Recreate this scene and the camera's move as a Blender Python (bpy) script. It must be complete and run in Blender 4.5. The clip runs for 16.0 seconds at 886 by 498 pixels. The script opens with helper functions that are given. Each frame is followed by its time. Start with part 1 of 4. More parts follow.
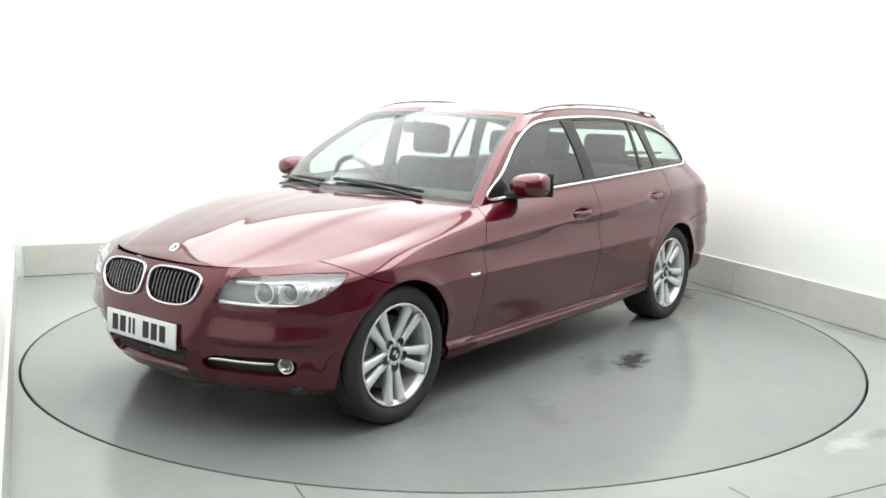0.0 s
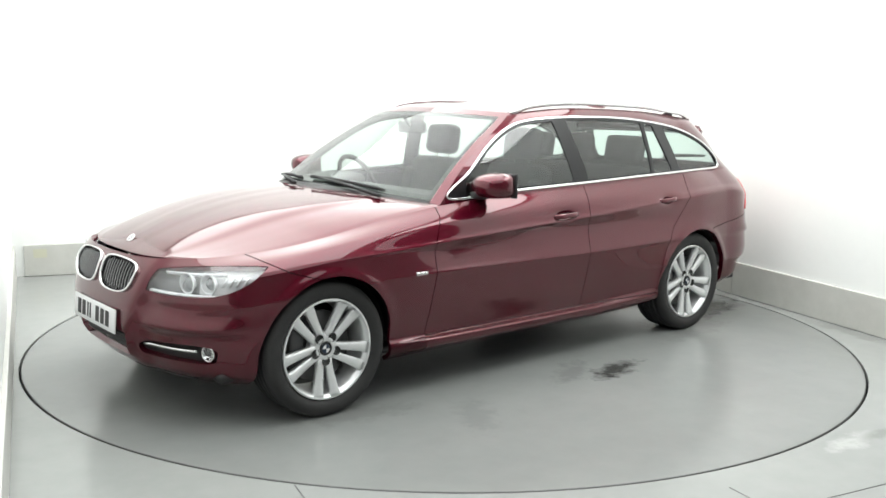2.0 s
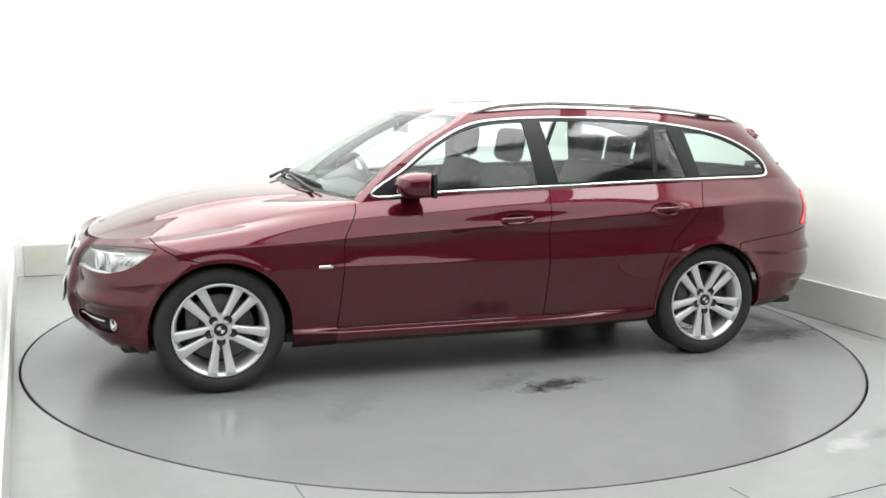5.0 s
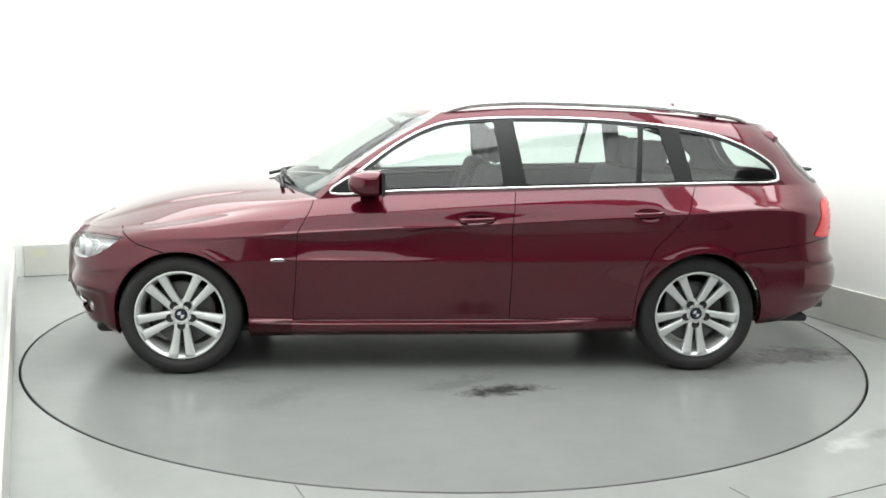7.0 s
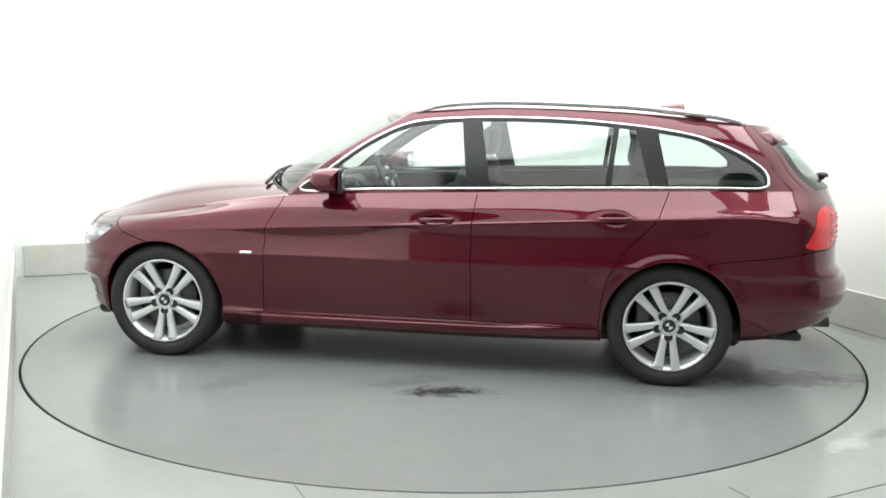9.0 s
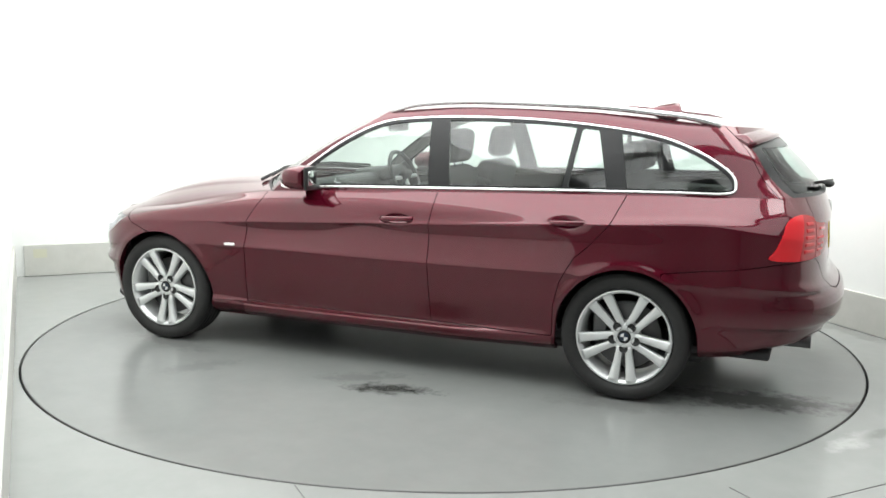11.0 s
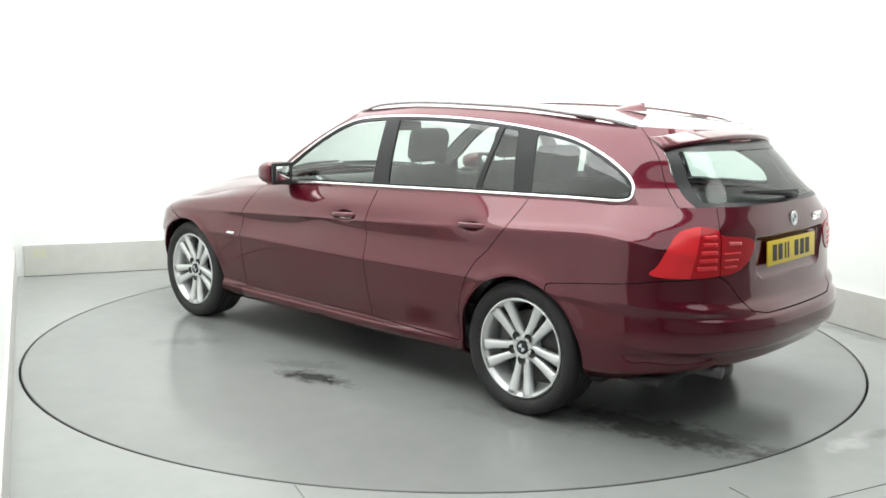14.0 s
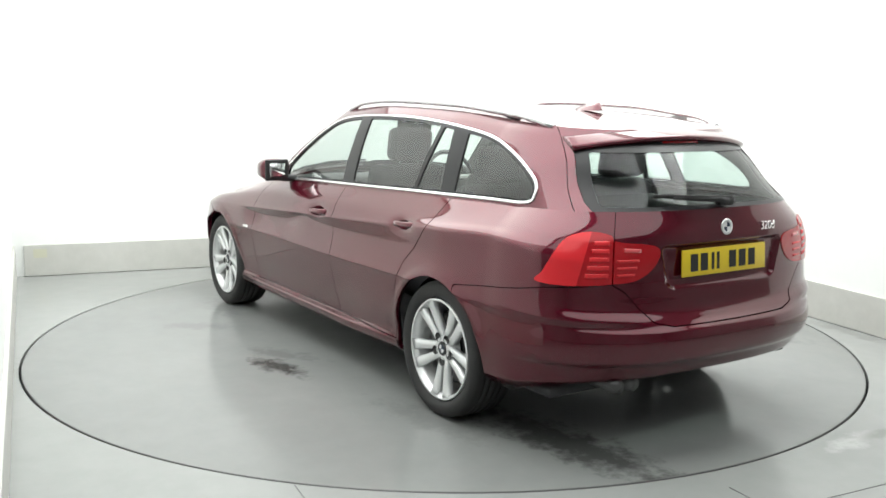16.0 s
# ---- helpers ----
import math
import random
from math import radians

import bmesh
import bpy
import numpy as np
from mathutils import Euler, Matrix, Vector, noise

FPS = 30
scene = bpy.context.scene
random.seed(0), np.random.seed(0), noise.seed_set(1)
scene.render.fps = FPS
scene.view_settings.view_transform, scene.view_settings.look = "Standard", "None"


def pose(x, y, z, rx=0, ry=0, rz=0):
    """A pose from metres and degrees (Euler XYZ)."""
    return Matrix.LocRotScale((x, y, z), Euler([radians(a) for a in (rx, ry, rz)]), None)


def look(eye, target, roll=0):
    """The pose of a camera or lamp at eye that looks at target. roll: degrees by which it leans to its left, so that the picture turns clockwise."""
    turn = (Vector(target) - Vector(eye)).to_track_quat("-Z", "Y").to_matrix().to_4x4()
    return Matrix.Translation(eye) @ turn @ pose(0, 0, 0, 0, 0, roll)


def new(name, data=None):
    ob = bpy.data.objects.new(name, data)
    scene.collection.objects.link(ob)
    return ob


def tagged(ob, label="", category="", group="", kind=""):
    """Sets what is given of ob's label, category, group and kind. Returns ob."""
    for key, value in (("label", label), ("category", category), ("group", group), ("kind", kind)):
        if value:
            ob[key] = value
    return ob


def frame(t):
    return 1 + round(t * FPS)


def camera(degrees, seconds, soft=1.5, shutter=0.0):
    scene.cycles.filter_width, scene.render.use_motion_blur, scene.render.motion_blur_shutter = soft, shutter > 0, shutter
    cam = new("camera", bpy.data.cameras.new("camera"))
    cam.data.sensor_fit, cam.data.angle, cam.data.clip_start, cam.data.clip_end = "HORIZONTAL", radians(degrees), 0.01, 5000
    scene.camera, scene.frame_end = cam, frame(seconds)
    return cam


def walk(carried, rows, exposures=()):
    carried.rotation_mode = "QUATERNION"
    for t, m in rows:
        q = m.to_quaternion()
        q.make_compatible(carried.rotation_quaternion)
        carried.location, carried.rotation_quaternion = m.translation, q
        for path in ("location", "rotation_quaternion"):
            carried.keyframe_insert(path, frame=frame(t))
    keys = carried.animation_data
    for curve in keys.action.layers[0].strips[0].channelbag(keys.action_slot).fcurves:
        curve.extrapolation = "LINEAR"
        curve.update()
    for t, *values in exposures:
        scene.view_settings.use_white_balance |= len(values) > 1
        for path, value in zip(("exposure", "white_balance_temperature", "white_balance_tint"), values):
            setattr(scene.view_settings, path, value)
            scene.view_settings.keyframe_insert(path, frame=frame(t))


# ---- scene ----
# ---- camera: it stands still near the booth's open front ----
cam = camera(51.23, 16.0, soft=1.6)
EYE = (0.0, -5.702, 1.441)
TARGET = (-0.0114, -0.765, 0.649)
walk(cam, [(0.0, look(EYE, TARGET, 0.87)), (16.0, look(EYE, TARGET, 0.87))])

# ---- world and light ----
world = bpy.data.worlds.new("world")
scene.world = world
world.use_nodes = True
world.node_tree.nodes["Background"].inputs[0].default_value = (0.95, 0.98, 1.0, 1)
world.node_tree.nodes["Background"].inputs[1].default_value = 0.1
scene.view_settings.exposure = 0.0
ROOM = pose(0, 0, 0, 0, 0, 22.7)      # the booth stands turned to the camera
U0, U1, V0, V1, CEIL = -2.50, 2.57, -2.75, 2.74, 3.3   # the booth; its front is open to a lit hall
H0, H1, HV = -5.0, 5.0, -10.0


def unseen_lamp(u, v, z, su, sv, watts, aim=(0, 0)):
    """An unseen wide light box under the ceiling."""
    data = bpy.data.lights.new("unseen_light", "AREA")
    data.shape, data.size, data.size_y, data.energy = "RECTANGLE", su, sv, watts
    data.color = (0.97, 1.0, 0.985)
    ob = new("unseen_light", data)
    ob.matrix_world = ROOM @ pose(u, v, z, aim[0], aim[1], 0)
    return ob


unseen_lamp(-0.60, 0.0, 3.25, 3.75, 5.3, 256)
# extra strip added to brighten the right side
unseen_lamp(2.02, 0.0, 3.25, 0.90, 5.2, 95)
# fill added over the hall, brightens the car's near side and windows
unseen_lamp(0.0, -4.9, 4.1, 7.0, 3.8, 135)


# ---- materials ----
def mat(name, color, rough=0.5, metal=0.0, spec=0.5, coat=0.0, coat_rough=0.03):
    m = bpy.data.materials.new(name)
    m.use_nodes = True
    b = m.node_tree.nodes["Principled BSDF"]
    b.inputs["Base Color"].default_value = (*color, 1)
    b.inputs["Roughness"].default_value = rough
    b.inputs["Metallic"].default_value = metal
    b.inputs["Specular IOR Level"].default_value = spec
    b.inputs["Coat Weight"].default_value = coat
    b.inputs["Coat Roughness"].default_value = coat_rough
    return m


def node(m, kind, **sockets):
    n = m.node_tree.nodes.new(kind)
    for key, value in sockets.items():
        n.inputs[key.replace("_", " ")].default_value = value
    return n


def link(m, a, b):
    m.node_tree.links.new(a, b)


def bsdf(m):
    return m.node_tree.nodes["Principled BSDF"]


def ramp(m, src, stops):
    n = m.node_tree.nodes.new("ShaderNodeValToRGB")
    el = n.color_ramp.elements
    while len(el) < len(stops):
        el.new(0.5)
    for e, (p, c) in zip(el, stops):
        e.position = p
        e.color = (*c, 1) if len(c) == 3 else c
    link(m, src, n.inputs[0])
    return n


def grain(m, scale, lo, hi, rough=None, bump=0.0, detail=6.0, coarse=None):
    """Colour between lo and hi by two scales of noise, with optional roughness range and bump."""
    tc = m.node_tree.nodes.new("ShaderNodeTexCoord")
    n1 = node(m, "ShaderNodeTexNoise", Scale=scale, Detail=detail, Roughness=0.65)
    n2 = node(m, "ShaderNodeTexNoise", Scale=coarse or scale * 0.12, Detail=4.0)
    link(m, tc.outputs["Object"], n1.inputs["Vector"])
    link(m, tc.outputs["Object"], n2.inputs["Vector"])
    mix = m.node_tree.nodes.new("ShaderNodeMath")
    mix.operation = "MULTIPLY_ADD"
    mix.inputs[1].default_value = 0.4
    link(m, n1.outputs["Fac"], mix.inputs[0])
    half = m.node_tree.nodes.new("ShaderNodeMath")
    half.operation = "MULTIPLY"
    half.inputs[1].default_value = 0.6
    link(m, n2.outputs["Fac"], half.inputs[0])
    link(m, half.outputs[0], mix.inputs[2])
    r = ramp(m, mix.outputs[0], [(0.2, lo), (0.8, hi)])
    link(m, r.outputs["Color"], bsdf(m).inputs["Base Color"])
    if rough:
        rr = node(m, "ShaderNodeMapRange", To_Min=rough[0], To_Max=rough[1])
        rr.inputs["From Min"].default_value = 0.1
        rr.inputs["From Max"].default_value = 0.9
        link(m, n2.outputs["Fac"], rr.inputs["Value"])
        link(m, rr.outputs["Result"], bsdf(m).inputs["Roughness"])
    if bump:
        b = node(m, "ShaderNodeBump", Strength=bump, Distance=0.002)
        link(m, n1.outputs["Fac"], b.inputs["Height"])
        link(m, b.outputs["Normal"], bsdf(m).inputs["Normal"])
    return mix, r, n2


WALL = mat("white_wall_paint", (0.82, 0.83, 0.82), 0.7)
grain(WALL, 14, (0.80, 0.815, 0.80), (0.86, 0.865, 0.85), bump=0.04, coarse=0.6)
BOARD = mat("off_white_board", (0.7, 0.7, 0.66), 0.5)
grain(BOARD, 9, (0.42, 0.422, 0.392), (0.60, 0.598, 0.565), (0.4, 0.6), bump=0.05, coarse=1.3)
FLOOR = mat("grey_floor_paint", (0.4, 0.41, 0.4), 0.25, 0, 0.27)
grain(FLOOR, 7, (0.245, 0.255, 0.248), (0.32, 0.328, 0.318), (0.10, 0.27), bump=0.02, coarse=0.8)
PAINT = mat("dark_red_metallic_paint", (0.090, 0.0021, 0.0118), 0.26, 0.45, 0.25, 1.0, 0.03)
bsdf(PAINT).inputs["Coat IOR"].default_value = 1.6
bsdf(PAINT).inputs["Specular Tint"].default_value = (0.35, 0.06, 0.09, 1)


def damp_film(m):
    """Dried droplets and dust: the clear coat's gloss varies at two scales."""
    tc = m.node_tree.nodes.new("ShaderNodeTexCoord")
    a = node(m, "ShaderNodeTexNoise", Scale=3.0, Detail=3.0)
    b = node(m, "ShaderNodeTexNoise", Scale=70.0, Detail=2.0)
    link(m, tc.outputs["Object"], a.inputs["Vector"])
    link(m, tc.outputs["Object"], b.inputs["Vector"])
    mul = m.node_tree.nodes.new("ShaderNodeMath")
    mul.operation = "MULTIPLY"
    link(m, a.outputs["Fac"], mul.inputs[0])
    link(m, b.outputs["Fac"], mul.inputs[1])
    mr = node(m, "ShaderNodeMapRange", To_Min=0.012, To_Max=0.05)
    mr.inputs["From Min"].default_value = 0.1
    mr.inputs["From Max"].default_value = 0.42
    link(m, mul.outputs[0], mr.inputs["Value"])
    link(m, mr.outputs["Result"], bsdf(m).inputs["Coat Roughness"])


damp_film(PAINT)
PLASTIC = mat("black_plastic", (0.012, 0.012, 0.013), 0.45)
grain(PLASTIC, 300, (0.010, 0.010, 0.011), (0.018, 0.018, 0.018), bump=0.1)
TRIMBLACK = mat("gloss_black_trim", (0.008, 0.008, 0.009), 0.3, 0, 0.35)
RUBBER = mat("tyre_rubber", (0.02, 0.02, 0.021), 0.65)
grain(RUBBER, 60, (0.013, 0.013, 0.0135), (0.027, 0.0265, 0.026), bump=0.1)
ALLOY = mat("silver_alloy", (0.80, 0.81, 0.81), 0.36, 0.5, 0.5, 0.4, 0.08)
CHROME = mat("bright_metal", (0.85, 0.86, 0.86), 0.12, 1.0)
RAIL = mat("brushed_rail_metal", (0.74, 0.74, 0.745), 0.26, 0.9)
SATIN = mat("satin_aluminium", (0.75, 0.76, 0.76), 0.3, 0.9)
DASH = mat("soft_black_dashboard", (0.035, 0.035, 0.036), 0.6)
grain(DASH, 250, (0.028, 0.028, 0.029), (0.045, 0.045, 0.045), bump=0.15)
CLOTH = mat("dark_cloth", (0.03, 0.03, 0.032), 0.9)
grain(CLOTH, 180, (0.025, 0.025, 0.027), (0.05, 0.05, 0.052), bump=0.2)
GREYTRIM = mat("grey_interior_trim", (0.09, 0.09, 0.088), 0.8)
grain(GREYTRIM, 200, (0.13, 0.13, 0.127), (0.19, 0.19, 0.185), bump=0.1)
DARKCHROME = mat("dark_bright_metal", (0.22, 0.22, 0.225), 0.25, 0.9)
LAMPBOWL = mat("grey_lamp_bowl", (0.60, 0.605, 0.61), 0.35, 0.15)
DARKBOWL = mat("smoked_lamp_bowl", (0.20, 0.20, 0.205), 0.3, 0.3)
PROJECTOR = mat("projector_glass", (0.30, 0.31, 0.32), 0.06, 0.2, 0.6, 1.0, 0.01)
SILVERBOWL = mat("silver_lamp_bowl", (0.88, 0.89, 0.90), 0.3, 0.15)
DULLWALL = mat("dull_grey_wall", (0.55, 0.55, 0.55), 0.8)
grain(DULLWALL, 8, (0.5, 0.5, 0.5), (0.6, 0.6, 0.595))
STEEL = mat("brake_steel", (0.12, 0.12, 0.12), 0.45, 0.8)


def glass_mat(name, tint, alpha_mix, rough=0.0):
    """Thin pane: clear tinted transmission with a glossy coat."""
    m = bpy.data.materials.new(name)
    m.use_nodes = True
    nt = m.node_tree
    nt.nodes.remove(nt.nodes["Principled BSDF"])
    tr = nt.nodes.new("ShaderNodeBsdfTransparent")
    tr.inputs["Color"].default_value = (*tint, 1)
    gl = nt.nodes.new("ShaderNodeBsdfGlossy")
    gl.inputs["Roughness"].default_value = rough + 0.02
    fr = nt.nodes.new("ShaderNodeLayerWeight")
    pw = nt.nodes.new("ShaderNodeMath")
    pw.operation = "POWER"
    pw.inputs[1].default_value = 4.5
    link(m, fr.outputs["Facing"], pw.inputs[0])
    ad = nt.nodes.new("ShaderNodeMath")
    ad.operation = "MULTIPLY_ADD"
    ad.inputs[1].default_value = 0.85
    ad.inputs[2].default_value = alpha_mix
    link(m, pw.outputs[0], ad.inputs[0])
    mx = nt.nodes.new("ShaderNodeMixShader")
    link(m, ad.outputs[0], mx.inputs[0])
    link(m, tr.outputs[0], mx.inputs[1])
    link(m, gl.outputs[0], mx.inputs[2])
    link(m, mx.outputs[0], nt.nodes["Material Output"].inputs["Surface"])
    return m


GLASS = glass_mat("tinted_car_glass", (0.80, 0.875, 0.845), 0.10, 0.05)
REARGLASS = glass_mat("dark_tinted_rear_glass", (0.70, 0.80, 0.76), 0.035, 0.03)
SCREEN = glass_mat("clear_windscreen_glass", (0.76, 0.83, 0.795), 0.06, 0.06)
LENS = glass_mat("clear_lamp_lens", (0.95, 0.96, 0.97), 0.11, 0.0)
REDLENS = mat("red_lamp_plastic", (0.42, 0.007, 0.013), 0.2, 0, 0.4, 0.3)
REDBRIGHT = mat("bright_red_lamp_plastic", (0.70, 0.024, 0.032), 0.25, 0, 0.4, 0.3)
PINKLENS = mat("pale_red_lamp_plastic", (0.72, 0.10, 0.11), 0.12, 0, 0.5, 1.0)
YELLOW = mat("yellow_plate", (0.75, 0.56, 0.02), 0.35)
grain(YELLOW, 40, (0.70, 0.52, 0.02), (0.80, 0.60, 0.03), (0.3, 0.45))
WHITEPLATE = mat("white_plate", (0.78, 0.79, 0.79), 0.35)
grain(WHITEPLATE, 40, (0.74, 0.75, 0.75), (0.82, 0.82, 0.82), (0.3, 0.45))
PATCH_TONE = mat("faded_yellow", (0.66, 0.66, 0.42), 0.7)
grain(PATCH_TONE, 60, (0.50, 0.50, 0.39), (0.56, 0.555, 0.44))
INK = mat("black_ink", (0.015, 0.015, 0.015), 0.5)
BLUE = mat("blue_enamel", (0.016, 0.028, 0.055), 0.3)


# ---- mesh helpers ----
def mesh_of(name, verts, faces, material, smooth=True):
    me = bpy.data.meshes.new(name)
    me.from_pydata([tuple(map(float, v)) for v in verts], [], [tuple(map(int, f)) for f in faces])
    me.materials.append(material)
    if smooth:
        me.polygons.foreach_set("use_smooth", [True] * len(me.polygons))
    me.update()
    return me


def part(name, bm, material, parent, label="", smooth=True):
    """Links a bmesh, or (verts, faces), as one mesh object under its parent."""
    if isinstance(bm, tuple):
        me = mesh_of(name, bm[0], bm[1], material, smooth)
    else:
        me = bpy.data.meshes.new(name)
        bm.to_mesh(me)
        bm.free()
        me.materials.append(material)
        if smooth:
            me.polygons.foreach_set("use_smooth", [True] * len(me.polygons))
    ob = new(name, me)
    ob.parent = parent
    if label:
        tagged(ob, label)
    return ob


def bevel_box(sx, sy, sz, r=0.01, seg=2, at=(0, 0, 0), m=None):
    bm = bmesh.new()
    bmesh.ops.create_cube(bm, size=1)
    for v in bm.verts:
        v.co = Vector((v.co.x * sx, v.co.y * sy, v.co.z * sz))
    if r:
        bmesh.ops.bevel(bm, geom=bm.edges[:], offset=r, segments=seg, affect="EDGES", profile=0.5)
    for v in bm.verts:
        v.co = (m @ v.co if m else v.co) + Vector(at)
    return bm


def revolve(profile, n=48, axis="y", at=(0, 0, 0), a0=0.0, a1=2 * math.pi):
    """Surface of revolution of (radius, height) pairs about an axis."""
    verts, faces = [], []
    k = len(profile)
    for i in range(n):
        a = a0 + (a1 - a0) * i / n
        for r, h in profile:
            p = (r * math.cos(a), h, r * math.sin(a)) if axis == "y" else (r * math.cos(a), r * math.sin(a), h) if axis == "z" else (h, r * math.cos(a), r * math.sin(a))
            verts.append((p[0] + at[0], p[1] + at[1], p[2] + at[2]))
    for i in range(n):
        j = (i + 1) % n
        for q in range(k - 1):
            faces.append((i * k + q, i * k + q + 1, j * k + q + 1, j * k + q))
    return verts, faces


def sweep(path, normals, width, height, closed=False):
    """A bar of rounded section laid along a path; width across it on the surface, height along the normals."""
    path, normals = np.asarray(path, float), np.asarray(normals, float)
    n = len(path)
    verts, faces = [], []
    sec = [(-0.5, -0.6), (-0.5, 0.25), (-0.28, 0.5), (0.28, 0.5), (0.5, 0.25), (0.5, -0.6)]
    for i in range(n):
        a, b = path[(i - 1) % n if closed else max(i - 1, 0)], path[(i + 1) % n if closed else min(i + 1, n - 1)]
        t = (b - a) / (np.linalg.norm(b - a) + 1e-9)
        nn = normals[i] - t * (normals[i] @ t)
        nn /= np.linalg.norm(nn) + 1e-9
        side = np.cross(t, nn)
        for s, h in sec:
            verts.append(path[i] + side * s * width + nn * h * height)
    k = len(sec)
    for i in range(n if closed else n - 1):
        j = (i + 1) % n
        for q in range(k):
            faces.append((i * k + q, i * k + (q + 1) % k, j * k + (q + 1) % k, j * k + q))
    if not closed:
        faces.append(tuple(range(k))[::-1])
        faces.append(tuple((n - 1) * k + q for q in range(k)))
    return verts, faces


def tube(path, r, n=8):
    path = np.asarray(path, float)
    verts, faces = [], []
    for i in range(len(path)):
        t = path[min(i + 1, len(path) - 1)] - path[max(i - 1, 0)]
        t /= np.linalg.norm(t) + 1e-9
        a = np.cross(t, (0.1, 0.2, 1.0))
        a /= np.linalg.norm(a)
        b = np.cross(t, a)
        rr = r[i] if isinstance(r, (list, tuple)) else r
        for q in range(n):
            w = 2 * math.pi * q / n
            verts.append(path[i] + rr * (a * math.cos(w) + b * math.sin(w)))
    for i in range(len(path) - 1):
        for q in range(n):
            faces.append((i * n + q, i * n + (q + 1) % n, (i + 1) * n + (q + 1) % n, (i + 1) * n + q))
    faces.append(tuple(range(n))[::-1])
    faces.append(tuple((len(path) - 1) * n + q for q in range(n)))
    return verts, faces


def join(*meshes):
    verts, faces = [], []
    for v, f in meshes:
        o = len(verts)
        verts += list(v)
        faces += [tuple(i + o for i in q) for q in f]
    return verts, faces


def smooth_curve(keys, n=None, closed=False):
    """Catmull-Rom through a few 2D or 3D keys."""
    k = np.asarray(keys, float)
    m = len(k)
    out = []
    n = n or 8
    for i in range(m if closed else m - 1):
        p0, p1, p2, p3 = (k[(i + d) % m] if closed else k[min(max(i + d, 0), m - 1)] for d in (-1, 0, 1, 2))
        for j in range(n):
            t = j / n
            out.append(0.5 * (2 * p1 + (p2 - p0) * t + (2 * p0 - 5 * p1 + 4 * p2 - p3) * t * t + (3 * p1 - p0 - 3 * p2 + p3) * t ** 3))
    if not closed:
        out.append(k[-1])
    return np.array(out)


def hermite(xs, ys, x):
    """Monotone cubic through keys (xs rising)."""
    xs, ys, x = np.asarray(xs, float), np.asarray(ys, float), np.asarray(x, float)
    h, dl = np.diff(xs), np.diff(ys) / np.diff(xs)
    m = np.zeros(len(xs))
    m[0], m[-1] = dl[0], dl[-1]
    for i in range(1, len(xs) - 1):
        if dl[i - 1] * dl[i] > 0:
            w1, w2 = 2 * h[i] + h[i - 1], h[i] + 2 * h[i - 1]
            m[i] = (w1 + w2) / (w1 / dl[i - 1] + w2 / dl[i])
    i = np.clip(np.searchsorted(xs, x) - 1, 0, len(xs) - 2)
    t = np.clip((x - xs[i]) / h[i], 0, 1)
    return ((1 + 2 * t) * (1 - t) ** 2) * ys[i] + t * (1 - t) ** 2 * h[i] * m[i] + t * t * (3 - 2 * t) * ys[i + 1] + t * t * (t - 1) * h[i] * m[i + 1]


def sdf(pts, poly):
    """Signed distance of 2D points to a polygon, negative inside."""
    pts, poly = np.asarray(pts, float), np.asarray(poly, float)
    a, b = poly, np.roll(poly, -1, axis=0)
    d = np.full(len(pts), 1e9)
    inside = np.zeros(len(pts), bool)
    for p, q in zip(a, b):
        e = q - p
        w = pts - p
        t = np.clip((w @ e) / (e @ e + 1e-12), 0, 1)
        d = np.minimum(d, np.linalg.norm(w - t[:, None] * e, axis=1))
        c = (p[1] > pts[:, 1]) != (q[1] > pts[:, 1])
        if abs(e[1]) > 1e-12:
            inside ^= c & (pts[:, 0] < p[0] + (pts[:, 1] - p[1]) * e[0] / e[1])
    return np.where(inside, -d, d)


def clip(patch, field):
    """Keeps the part of a patch (verts, faces) where the field is negative."""
    verts, faces = np.asarray(patch[0], float), patch[1]
    f = np.asarray(field(verts), float)
    neg = f < 0
    out_f, extra, cuts = [], [], {}
    base = len(verts)
    for q in faces:
        s = [neg[i] for i in q]
        if all(s):
            out_f.append(q)
            continue
        if not any(s):
            continue
        poly = []
        for i in range(len(q)):
            a, b = q[i], q[(i + 1) % len(q)]
            if neg[a]:
                poly.append(a)
            if neg[a] != neg[b]:
                key = (min(a, b), max(a, b))
                if key not in cuts:
                    t = f[key[0]] / (f[key[0]] - f[key[1]])
                    cuts[key] = base + len(extra)
                    extra.append(verts[key[0]] + (verts[key[1]] - verts[key[0]]) * t)
                poly.append(cuts[key])
        if len(poly) > 2:
            out_f.append(tuple(poly))
    allv = np.vstack([verts, extra]) if extra else verts
    used = sorted({i for q in out_f for i in q})
    new_i = {o: k for k, o in enumerate(used)}
    return (allv[used] if used else np.zeros((0, 3))), [tuple(new_i[i] for i in q) for q in out_f]


def normals_of(patch):
    verts, faces = np.asarray(patch[0], float), patch[1]
    nn = np.zeros_like(verts)
    for q in faces:
        v = np.cross(verts[q[1]] - verts[q[0]], verts[q[2]] - verts[q[0]])
        for i in q:
            nn[i] += v
    return nn / (np.linalg.norm(nn, axis=1)[:, None] + 1e-12)


def offset(patch, d):
    return np.asarray(patch[0]) + normals_of(patch) * d, patch[1]


